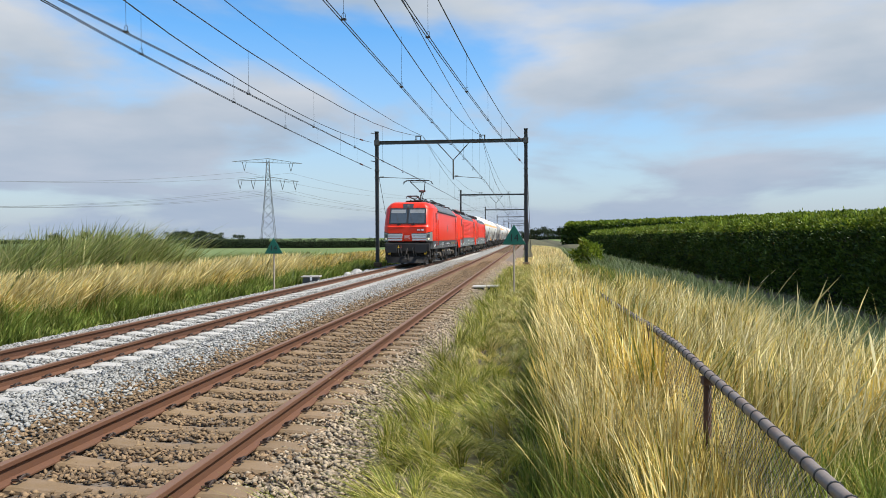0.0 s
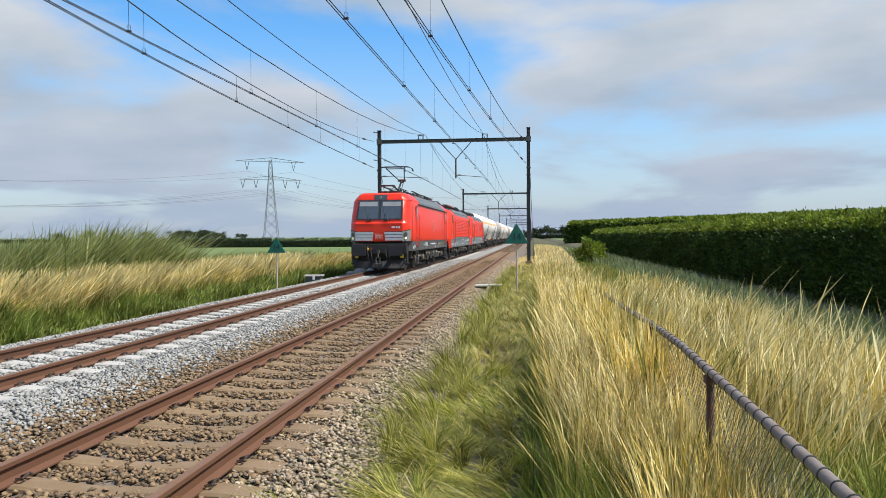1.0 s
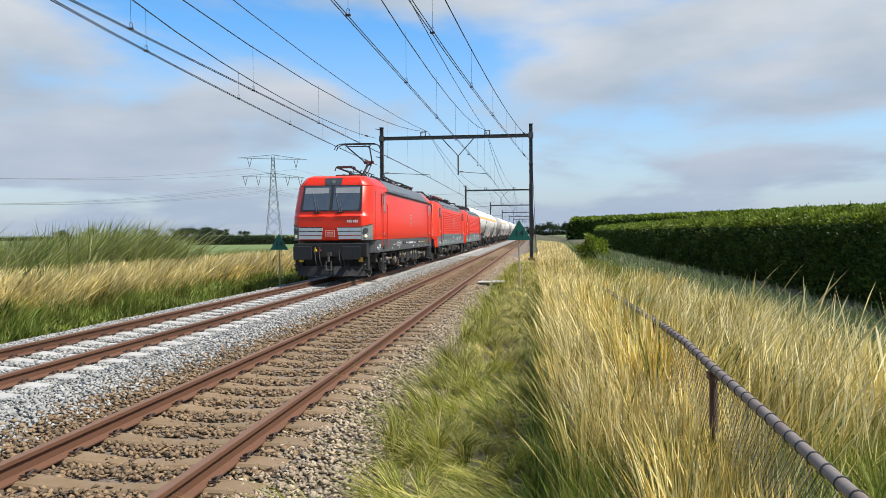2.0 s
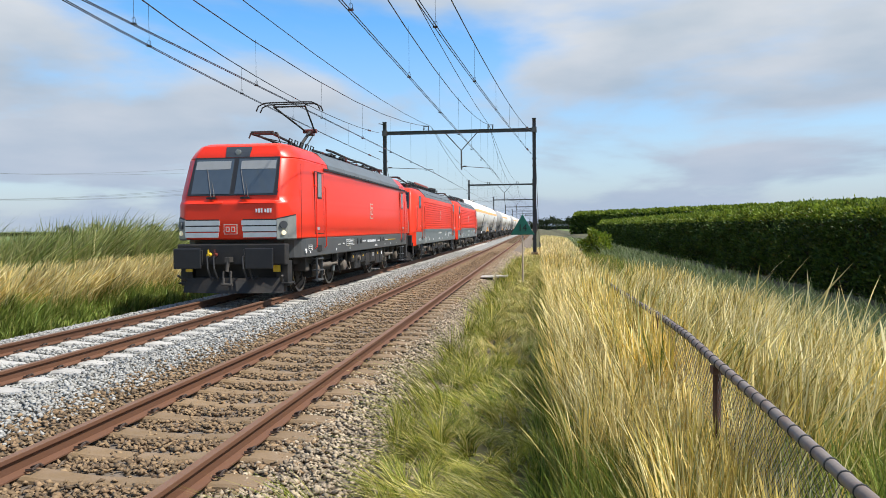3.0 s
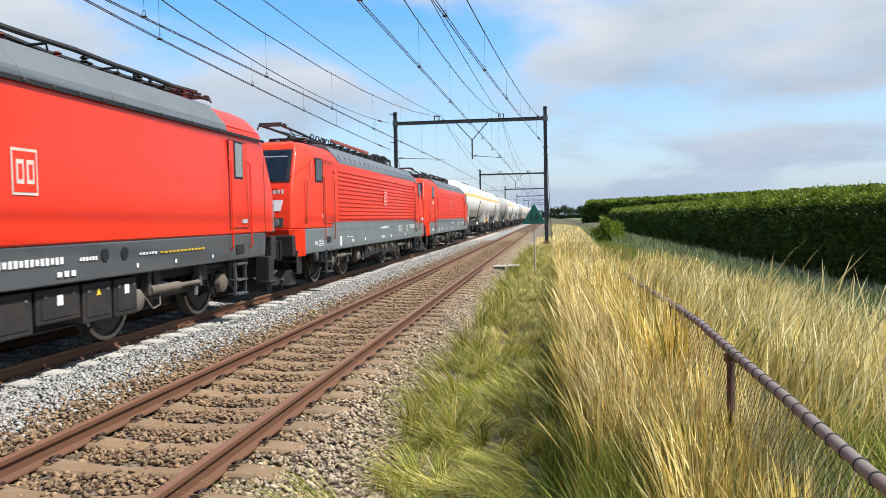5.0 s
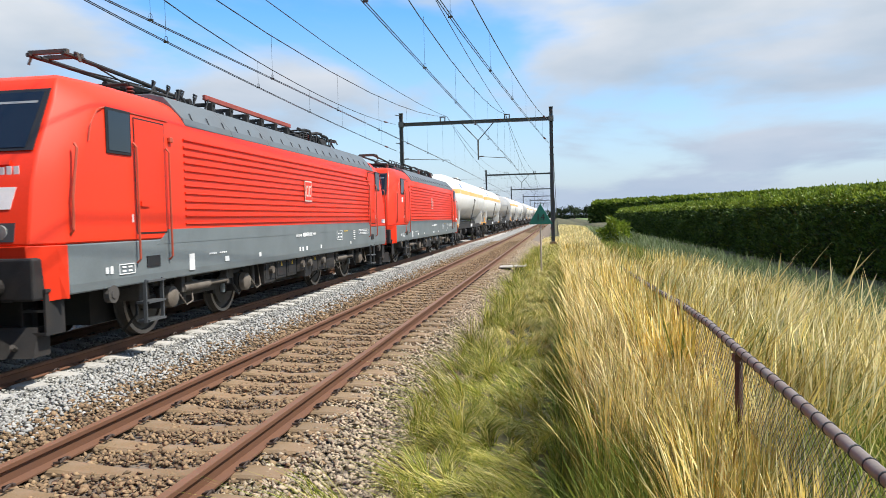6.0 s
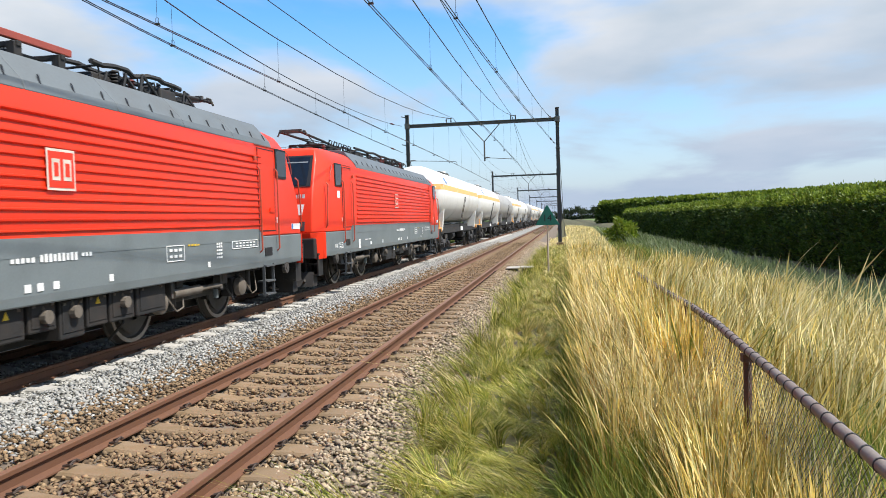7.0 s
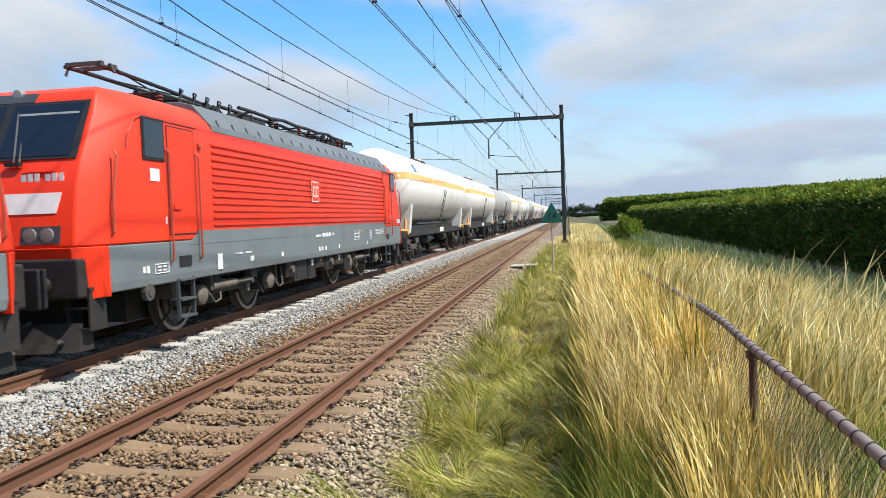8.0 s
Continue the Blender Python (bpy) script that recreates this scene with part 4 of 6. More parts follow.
def far_row(label, a, b, foot, top, seed, n, size):
    """A far strip of scrub or dike planting."""
    q = np.random.default_rng(seed)
    f = q.uniform(0, 1, n)
    x, y = a[0] + (b[0] - a[0]) * f, a[1] + (b[1] - a[1]) * f
    z = foot + (top - foot) * q.uniform(0, 1, n) + 0.25 * np.sin(f * 90) * (top - foot) * 0.3
    t = thing("far_hedge", label, "hedge")
    c = Solid().box(((a[0] + b[0]) / 2, (a[1] + b[1]) / 2, (foot + top) / 2 - 0.3), (math.hypot(b[0] - a[0], b[1] - a[1]), 2.0, top - foot - 0.6), Euler((0, 0, math.atan2(b[1] - a[1], b[0] - a[0]))).to_matrix())
    # solid filler, its near-black standing in for shade among the leaves
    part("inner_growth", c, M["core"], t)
    leaves(np.column_stack([x + q.normal(0, 0.5, n), y - 1.2 + q.normal(0, 0.5, n), z]), q.normal(0, 1, (n, 3)), np.full(n, size), seed + 1, "leaf_mass", M["far_leaf"], t)


far_row("low dark hedge line along the far field edge", (-98, 205), (-22, 205), -1.1, 1.35, 71, 14000, 0.35)
far_row("far dark hedge line on the horizon", (-520, 420), (-150, 420), -1.1, 1.6, 72, 9000, 0.7)
far_row("distant scrub line at the end of the railway", (-10, 700), (60, 640), -1.0, 2.2, 73, 2500, 1.6)
for i, (x, y, h, w) in enumerate([(-298, 600, 7.5, 13), (-289, 600, 9, 14), (-281, 605, 9.5, 14), (-272, 600, 9, 14), (-264, 600, 8.5, 13), (-257, 600, 7.5, 10), (-240, 600, 6.5, 8), (-430, 640, 8, 12), (-400, 640, 9, 14), (-374, 640, 7, 10), (-345, 640, 8, 12), (-315, 640, 9, 12), (-300, 620, 8, 11), (4, 560, 9, 10), (13, 560, 10, 12), (22, 560, 9, 10), (-3, 580, 7, 9), (31, 580, 8, 10)]):
    far_tree(x, y, -1.0, h, w, 80 + i)


def farm(x, y, w, label):
    t = thing("farmhouse", label, "house", at=(x, y, -1.0))
    part("wall", Solid().box((0, 0, 1.5), (w, 8, 3.0)), M["house"], t)
    part("roof", Solid().loft([[(-w / 2 - 0.4, -4.4, 3.0), (-w / 2 - 0.4, 4.4, 3.0), (-w / 2 - 0.4, 0, 6.2)], [(w / 2 + 0.4, -4.4, 3.0), (w / 2 + 0.4, 4.4, 3.0), (w / 2 + 0.4, 0, 6.2)]]), M["tile"], t, "dark tiled roof")
    for i in range(3):
        part("window", Solid().box((-w / 3 + i * w / 3, -4.02, 1.6), (1.1, 0.08, 1.3)), M["screen"], t)


farm(-600, 900, 12, "distant pale farmhouse with a dark tiled roof")
farm(-560, 920, 9, "distant low barn with a dark tiled roof")


# ---- power line ----
def pylon(x, y, turn):
    t = thing("power_pylon", "tall grey lattice power pylon with two cross arms", "pylon", at=(x, y, -1.0))
    t.rotation_euler = (0, 0, radians(turn))
    wide = lambda z: 3.6 * (1 - z / 50) ** 1.25 + 0.7
    legs = [(1, 1), (1, -1), (-1, -1), (-1, 1)]
    zs = [0, 7, 13.5, 19, 24, 28.5, 32.5, 36, 39, 42, 45, 48.5]
    for i, (sx, sy) in enumerate(legs):
        part("leg", Solid().tube([(sx * wide(z), sy * wide(z), z) for z in zs], 0.16, 4), M["pylon"], t)
    for i in range(4):
        (ax, ay), (bx, by) = legs[i], legs[(i + 1) % 4]
        s = Solid()
        for z0, z1 in zip(zs, zs[1:]):
            s.rod((ax * wide(z0), ay * wide(z0), z0), (bx * wide(z1), by * wide(z1), z1), 0.09, 3)
            s.rod((bx * wide(z0), by * wide(z0), z0), (ax * wide(z1), ay * wide(z1), z1), 0.09, 3)
        part("lattice", s, M["pylon"], t)
    for z, w in ((47.3, 20.3), (36.6, 18.2)):
        s = Solid()
        for k in (-1, 1):
            for dy in (-0.8, 0.8):
                s.rod((0, dy, z + 2.4), (k * w, 0, z), 0.14, 4).rod((0, dy, z), (k * w, 0, z), 0.14, 4)
            for i in range(8):
                f = i / 8
                s.rod((k * w * f, 0, z), (k * w * (f + 0.06), 0, z + 2.4 * (1 - f)), 0.07, 3)
        part("cross_arm", s, M["pylon"], t)
        for xx in ((-13.5, 13.5) if z > 40 else (-16, -8.5, 8.5, 16)):
            part("insulator_string", Solid().rod((xx - 1.2, 0, z), (xx, 0, z - 5), 0.16, 5).rod((xx + 1.2, 0, z), (xx, 0, z - 5), 0.16, 5), M["mast"], t)
    return t


PYL_A, PYL_B, PYL_C = (-153.6, 430), (-335, 78), (-30, 690)
pylon(*PYL_A, 27)
side_x, side_y = math.cos(radians(27)), math.sin(radians(27))
for off, z in ((-13.5, 41.5), (13.5, 41.5), (-16, 30.5), (-8.5, 30.5), (8.5, 30.5), (16, 30.5)):
    for (bx, by), sag in ((PYL_B, 15.0), (PYL_C, 9.0)):
        pts = []
        for i in range(25):
            f = i / 24
            pts.append((PYL_A[0] + (bx - PYL_A[0]) * f + off * side_x, PYL_A[1] + (by - PYL_A[1]) * f + off * side_y, z - 1 - sag * 4 * f * (1 - f)))
        tagged(part("power_cable", Solid().tube(pts, 0.075, 4), M["pylon"]), "long sagging high-voltage cable", "power cable", "cables of the power line")

# ---- train ----
def plan(z, back, wf, ws, deep, half, round_corner=True):
    """One level of a locomotive's body seen from above: both ends drawn in by back; corners rounded or cut flat."""
    e = half - back
    mid = ((0.45, 0.22), (0.12, 0.58)) if round_corner else ((0.62, 0.30), (0.22, 0.68))
    q = [(wf, -e)] + [(wf * a + ws * (1 - a), -e + deep * b) for a, b in mid] + [(ws, -e + deep)]
    q += [(x, -y) for x, y in reversed(q)]
    q += [(-x, y) for x, y in reversed(q)]
    return [(x, y, z) for x, y in q]


def shell(levels, half):
    return Solid().loft([plan(*lv, half) for lv in levels])


def level_at(levels, z):
    for a, b in zip(levels, levels[1:]):
        if a[0] <= z <= b[0]:
            f = (z - a[0]) / (b[0] - a[0])
            return [p + (q - p) * f for p, q in zip(a, b)]
    return list(levels[-1])


def front_patch(levels, half, x0, x1, z0, z1, out=0.012, lean=0.0, end=-1, thick=0.02):
    """A plate that follows the front between two heights; lean: how far its top narrows."""
    rings = []
    for z, k in ((z0, 0), ((z0 + z1) / 2, 0.5), (z1, 1)):
        lv = level_at(levels, z)
        y = end * (half - lv[1] + out)
        a, b = x0 + lean * k, x1 - lean * k
        rings.append([(a, y, z), (b, y, z), (b, y - end * thick, z), (a, y - end * thick, z)])
    return Solid().loft(rings)


def wheelset(parent, y, r=0.59):
    ws = new("wheelset")
    ws.empty_display_size = 0.2
    ws.parent, ws.location = parent, (0, y, r)
    axle = part("axle", Solid().rod((-0.8, 0, 0), (0.8, 0, 0), 0.085, 12), M["under"], ws)
    for k in (-1, 1):
        s = Solid().turned([(k * 0.68, r + 0.03), (k * 0.71, r + 0.03), (k * 0.715, r), (k * 0.815, r - 0.012), (k * 0.82, r - 0.075), (k * 0.775, r - 0.09), (k * 0.765, 0.2), (k * 0.83, 0.16), (k * 0.84, 0.0001)], "x", 28)
        for i in range(8):
            a = i * 0.7854
            s.rod((k * 0.775, 0.36 * math.cos(a), 0.36 * math.sin(a)), (k * 0.80, 0.36 * math.cos(a), 0.36 * math.sin(a)), 0.045, 6)
        part("wheel", s, M["grime"], ws, smooth=True)
        part("tyre", Solid().turned([(k * 0.819, r - 0.07), (k * 0.824, r - 0.07), (k * 0.824, r - 0.012), (k * 0.819, r - 0.012)], "x", 28, caps=False), M["steel"], ws, "bright steel wheel rim")
    return ws


def bogie(parent, y, base, r=0.59, heavy=True):
    sets = [wheelset(parent, y - base / 2, r), wheelset(parent, y + base / 2, r)]
    part("bogie_bolster", Solid().box((0, y, 0.66), (1.3, base - r * 2 - 0.15, 0.5)).box((0, y, 0.95), (1.75, base + 1.1, 0.14)), M["under"], parent)
    for k in (-1, 1):
        x = k * 1.02
        long = base / 2 + (0.75 if heavy else 0.35)
        s = Solid()
        pts = [(-long, 0.66), (-base / 2 - 0.35, 0.78), (-base / 2 + 0.4, 0.72), (-0.6, 0.52), (0.6, 0.52), (base / 2 - 0.4, 0.72), (base / 2 + 0.35, 0.78), (long, 0.66)]
        s.loft([[(x - 0.07, y + a, z), (x + 0.07, y + a, z), (x + 0.07, y + a, z + 0.2), (x - 0.07, y + a, z + 0.2)] for a, z in pts])
        part("bogie_frame", s, M["grime"], parent, "dusty bogie side frame", bevel=0.015)
        for a in (-base / 2, base / 2):
            s = Solid().box((x + k * 0.06, y + a, r), (0.24, 0.34, 0.34)).rod((x + k * 0.15, y + a, r), (x + k * 0.24, y + a, r), 0.13, 12)
            s.box((x + k * 0.04, y + a - 0.32, r + 0.02), (0.12, 0.34, 0.09)).box((x + k * 0.04, y + a + 0.32, r + 0.02), (0.12, 0.34, 0.09))
            part("axle_box", s, M["under"], parent, bevel=0.012)
            for b in (-0.27, 0.27):
                s = Solid().turned([(i * 0.0225, 0.085 if i % 2 else 0.06) for i in range(11)], "z", 10, (x + k * 0.04, y + a + b, r + 0.06))
                part("spring", s, M["black"], parent, smooth=True)
            part("brake_shoe", Solid().box((x - k * 0.15, y + a + (0.62 if a < 0 else -0.62), r), (0.12, 0.08, 0.34)).rod((x - k * 0.15, y + a + (0.66 if a < 0 else -0.66), r + 0.1), (x - k * 0.15, y + a + (0.66 if a < 0 else -0.66), r + 0.5), 0.025, 6), M["under"], parent)
        if heavy:
            for b in (-0.35, 0.0, 0.35):
                s = Solid().turned([(i * 0.0275, 0.115 if i % 2 else 0.085) for i in range(13)], "z", 10, (x, y + b, 0.72))
                part("spring", s, M["black"], parent, smooth=True)
            part("damper", Solid().rod((x + k * 0.14, y - 1.05, 0.82), (x + k * 0.14, y - 0.35, 0.72), 0.055, 10).rod((x + k * 0.14, y - 0.35, 0.72), (x + k * 0.14, y + 0.1, 0.66), 0.03, 8), M["skirt_light"], parent, "grey damper")
            part("damper", Solid().rod((x + k * 0.16, y + 0.62, 0.46), (x + k * 0.16, y + 0.62, 0.98), 0.045, 10), M["skirt_light"], parent, "grey damper")
            part("sand_pipe", Solid().tube([(x, y - base / 2 - 0.55, 0.75), (x + k * 0.08, y - base / 2 - 0.68, 0.4), (x - k * 0.2, y - base / 2 - 0.62, 0.14)], 0.022, 6), M["black"], parent)
            part("cable", Solid().tube([(x + k * 0.16, y + base / 2 - 0.5, 0.95), (x + k * 0.2, y + base / 2 - 0.45, 0.6), (x + k * 0.2, y + base / 2 - 0.2, 0.36), (x + k * 0.16, y + base / 2, 0.42), (x + k * 0.12, y + base / 2 + 0.1, 0.6)], 0.018, 6), M["black"], parent)
            # horizontal yaw damper with its brackets, hanging pipes, a bellows and a lifeguard
            part("yaw_damper", Solid().rod((x + k * 0.30, y - 1.15, 0.70), (x + k * 0.30, y - 0.25, 0.70), 0.075, 12).rod((x + k * 0.30, y - 0.25, 0.70), (x + k * 0.30, y + 0.5, 0.70), 0.04, 10), M["dust"], parent, "dusty horizontal damper", smooth=True)
            for b in (-1.15, 0.5):
                part("damper_bracket", Solid().box((x + k * 0.26, y + b, 0.80), (0.16, 0.10, 0.34), taper=0.7), M["grime"], parent, bevel=0.012)
            for a in (-base / 2, base / 2):
                part("axle_cap", Solid().turned([(x + k * 0.2, 0.17), (x + k * 0.30, 0.165), (x + k * 0.33, 0.12), (x + k * 0.34, 0.001)], "x", 18, (0, y + a, r)), M["dust"], parent, "round dusty axle cap", smooth=True)
                part("brake_disc", Solid().turned([(k * 0.822, 0.43), (k * 0.835, 0.43), (k * 0.835, 0.24), (k * 0.822, 0.24)], "x", 24, (0, y + a, r), caps=False), M["grime"], parent, "grey brake disc")
                part("spring_cap", Solid().box((x + k * 0.06, y + a, r + 0.32), (0.22, 0.82, 0.06)), M["grime"], parent, bevel=0.012)
                part("axle_damper", Solid().rod((x + k * 0.2, y + a + 0.48, r - 0.1), (x + k * 0.2, y + a + 0.48, 1.02), 0.05, 10), M["grime"], parent)
                part("cable", Solid().tube([(x + k * 0.3, y + a + 0.1, r + 0.1), (x + k * 0.36, y + a + 0.3, r - 0.16), (x + k * 0.34, y + a + 0.55, r - 0.12), (x + k * 0.24, y + a + 0.7, r + 0.2), (x + k * 0.2, y + a + 0.72, 1.0)], 0.014, 6), M["dust"], parent)
            for b in (-0.78, 0.82):
                part("hanger_plate", Solid().box((x + k * 0.2, y + b, 0.88), (0.1, 0.22, 0.36), taper=0.8), M["grime"], parent, bevel=0.012)
            part("sand_box", Solid().box((x + k * 0.1, y - base / 2 - 0.78, 0.80), (0.36, 0.30, 0.36), taper=0.85), M["grime"], parent, bevel=0.02)
            part("spring_seat", Solid().box((x + k * 0.02, y, 0.68), (0.3, 1.1, 0.07)), M["dust"], parent, bevel=0.012)
    return sets


def buffer_pair(parent, y, end, wide=0.34, high=0.24, z=1.04, mat="black"):
    for x in (-0.875, 0.875):
        s = Solid().rod((x, y, z), (x, y + end * 0.42, z), 0.11, 14).box((x, y + end * 0.03, z), (0.36, 0.05, 0.36))
        part("buffer_stock", s, M["under"], parent, bevel=0.01)
        s = Solid().box((x, y + end * 0.46, z), (wide * 2, 0.05, high * 2))
        part("buffer_head", s, M[mat], parent, "dark rectangular buffer plate", bevel=0.04)


def coupling(parent, y, end):
    s = Solid().box((0, y + end * 0.12, 1.0), (0.12, 0.26, 0.12)).rod((0, y + end * 0.2, 1.0), (0, y + end * 0.26, 0.72), 0.045, 8).rod((-0.09, y + end * 0.26, 0.74), (-0.09, y + end * 0.27, 0.42), 0.03, 8).rod((0.09, y + end * 0.26, 0.74), (0.09, y + end * 0.27, 0.42), 0.03, 8).rod((-0.13, y + end * 0.27, 0.42), (0.13, y + end * 0.27, 0.42), 0.035, 8)
    part("coupling_hook", s, M["grime"], parent)
    for x, mat, r in ((-0.52, "yellow", 0.05), (-0.36, "copper", 0.045), (0.36, "black", 0.03), (0.5, "black", 0.03)):
        part("brake_hose", Solid().tube([(x, y + end * 0.02, 1.12), (x, y + end * 0.2, 1.05), (x + 0.05, y + end * 0.28, 0.78), (x + 0.12, y + end * 0.22, 0.52), (x + 0.2, y + end * 0.08, 0.60)], 0.025, 6), M["black"], parent)
        part("hose_tap", Solid().rod((x, y + end * 0.02, 1.12), (x, y + end * 0.13, 1.1), r, 8).box((x, y + end * 0.13, 1.17), (0.03, 0.03, 0.14)), M[mat], parent)


def number_bars(parent, x, y, z, count, w, h, gap, mat="white", front=None, side=1):
    """Painted characters that are not to be read: plain bars. front: an end's direction; else on the flank."""
    for i in range(count):
        off = (i - (count - 1) / 2) * (w + gap)
        hh = h * (1.0 if i % 3 else 0.86)
        if front is None:
            s = Solid().box((x, y + off, z), (0.008, w, hh))
        else:
            s = Solid().box((x + off, y, z), (w, 0.008, hh))
        part("painted_mark", s, M[mat], parent)


def emblem(parent, x, y, z, w, h, side, front=None):
    """A square emblem: white frame, red field and two plain white blocks."""
    def plate(cx, cz, sx, sz, d):
        if front is None:
            return Solid().box((x + side * d, y + cx, z + cz), (0.006, sx, sz))
        return Solid().box((x + cx, y + front * d, z + cz), (sx, 0.006, sz))
    e = part("emblem", plate(0, 0, w, h, 0.004), M["cream"], parent, "white framed square emblem", bevel=0.0)
    part("emblem_field", plate(0, 0, w * 0.89, h * 0.87, 0.008), M["red"], e)
    for cx in (-0.2, 0.2):
        part("emblem_block", plate(cx * w, 0, w * 0.28, h * 0.52, 0.012), M["cream"], e)
        part("emblem_block_core", plate(cx * w, 0, w * 0.15, h * 0.33, 0.016), M["red"], e)


def roof_gear(parent, y0, y1, z, seed):
    r = np.random.default_rng(seed)
    pole = M["under"]
    n = int((y1 - y0) / 0.36)
    for i in range(n):
        y = y0 + (y1 - y0) * (i + 0.5) / n
        x = float(r.choice([-0.45, 0.0, 0.45, 0.62]))
        s = Solid().rod((x, y, z - 0.06), (x, y, z + 0.02), 0.05, 8)
        for j in range(4):
            s.turned([(0, 0.035), (0.015, 0.07), (0.045, 0.035)], "z", 10, (x, y, z + 0.02 + j * 0.05))
        part("roof_insulator", s, M["under"] if i % 3 else M["copper"], parent, "ribbed dark insulator", smooth=True)
    for x in (0.62, 0.2, -0.4):
        zz = z + 0.26
        pts = [(x + float(r.normal(0, 0.03)), y0 + (y1 - y0) * i / 9, zz + float(r.normal(0, 0.02))) for i in range(10)]
        part("roof_busbar", Solid().tube(pts, 0.042, 6), pole, parent, "thin roof conductor")
    for i in range(7):
        y = y0 + (y1 - y0) * (i + float(r.uniform(0.2, 0.8))) / 7
        part("roof_box", Solid().box((float(r.uniform(-0.3, 0.5)), y, z + 0.06), (0.5, 0.55, 0.22), taper=0.9), M["under"], parent, bevel=0.03)
    for i in range(5):
        y = y0 + (y1 - y0) * (i + 0.5) / 5
        part("roof_frame", Solid().tube([(-0.5, y, z - 0.04), (-0.5, y, z + 0.2), (0.55, y, z + 0.24), (0.6, y, z - 0.04)], 0.02, 6), M["under"], parent)


def panto_head(parent, y, z, name="contact_strip", k=1.0):
    for d in (-0.16, 0.16):
        part(name, Solid().tube([(-0.97 * k, y + d, z - 0.24 * k), (-0.9 * k, y + d, z - 0.09), (-0.72 * k, y + d, z - 0.01), (-0.5 * k, y + d, z), (0.5 * k, y + d, z), (0.72 * k, y + d, z - 0.01), (0.9 * k, y + d, z - 0.09), (0.97 * k, y + d, z - 0.24 * k)], 0.022, 6), M["under"], parent)
    part("head_frame", Solid().rod((-0.5, y - 0.16, z - 0.05), (-0.5, y + 0.16, z - 0.05), 0.02, 6).rod((0.5, y - 0.16, z - 0.05), (0.5, y + 0.16, z - 0.05), 0.02, 6).rod((-0.5, y, z - 0.1), (0.5, y, z - 0.1), 0.025, 8), M["under"], parent)


def panto_base(parent, y, z, mat):
    s = Solid()
    for x in (-0.5, 0.5):
        s.rod((x, y - 0.75, z), (x, y + 0.75, z), 0.03, 6)
    for d in (-0.75, 0.0, 0.75):
        s.rod((-0.5, y + d, z), (0.5, y + d, z), 0.03, 6)
    part("pantograph_base", s, mat, parent)
    for x in (-0.5, 0.5):
        for d in (-0.7, 0.7):
            s = Solid()
            for j in range(4):
                s.turned([(0, 0.04), (0.015, 0.075), (0.05, 0.04)], "z", 10, (x, y + d, z - 0.24 + j * 0.055))
            part("roof_insulator", s, M["copper"], parent, "ribbed red-brown insulator", smooth=True)


def panto_up(parent, y_base, y_knee, z_knee, y_head, z_head, z):
    panto_base(parent, y_base, z, M["under"])
    part("lower_arm", Solid().rod((0, y_base - 0.35, z + 0.05), (0, y_knee, z_knee), 0.05, 10).rod((0.14, y_base - 0.25, z + 0.02), (0.08, y_knee + 0.1, z_knee - 0.1), 0.02, 6), M["under"], parent)
    part("knee_joint", Solid().rod((-0.22, y_knee, z_knee), (0.22, y_knee, z_knee), 0.07, 10).box((0, y_knee + 0.05, z_knee - 0.05), (0.2, 0.25, 0.16)), M["copper"], parent)
    for k in (-1, 1):
        part("upper_arm", Solid().rod((k * 0.15, y_knee, z_knee), (k * 0.48, y_head, z_head - 0.1), 0.028, 8), M["under"], parent)
    panto_head(parent, y_head, z_head)


def panto_down(parent, y, z, way, reach=2.5, back=1.6, lift=0.24):
    """Folded: the head lies far out towards the cab, the knee behind the base."""
    panto_base(parent, y, z, M["under"])
    part("lower_arm", Solid().rod((0, y + way * 0.6, z + 0.05), (0, y - way * back, z + 0.10), 0.055, 10).rod((0.16, y + way * 0.4, z + 0.02), (0.10, y - way * back, z + 0.04), 0.022, 6), M["under"], parent)
    part("knee_joint", Solid().rod((-0.22, y - way * back, z + 0.12), (0.22, y - way * back, z + 0.12), 0.07, 10), M["under"], parent)
    head = y + way * reach
    for k in (-1, 1):
        part("upper_arm", Solid().tube([(k * 0.15, y - way * back, z + 0.14), (k * 0.22, y, z + 0.20), (k * 0.26, head, z + lift)], 0.036, 8), M["under"], parent)
        part("arm_stay", Solid().rod((k * 0.18, y - way * 0.6, z + 0.17), (-k * 0.24, y + way * reach * 0.7, z + 0.1 + lift * 0.5), 0.014, 6), M["under"], parent)
        part("spring_tube", Solid().rod((k * 0.28, y + way * 0.5, z + 0.02), (k * 0.28, y - way * 0.7, z + 0.05), 0.05, 8), M["black"], parent)
        part("horn", Solid().tube([(k * 0.30, head, z + lift + 0.05), (k * 0.37, head + way * 0.04, z + lift + 0.03), (k * 0.42, head + way * 0.05, z + lift - 0.10)], 0.022, 6), M["grime"], parent)
        part("head_frame", Solid().rod((k * 0.28, head - 0.25, z + lift), (k * 0.28, head + 0.25, z + lift), 0.035, 6), M["under"], parent)
    for d in (-0.17, 0.17):
        part("contact_strip", Solid().box((0, head + d, z + lift + 0.04), (0.62, 0.07, 0.06)), M["grime"], parent, "worn grey contact strip")
    for i in range(5):
        yy = y - way * (back - 0.5 * i)
        part("roof_cable", Solid().tube([(0.5, yy, z - 0.1), (0.55, yy + 0.1, z + 0.16), (0.42, yy + 0.25, z + 0.22), (0.3, yy + 0.45, z + 0.02)], 0.018, 6), M["black"], parent)


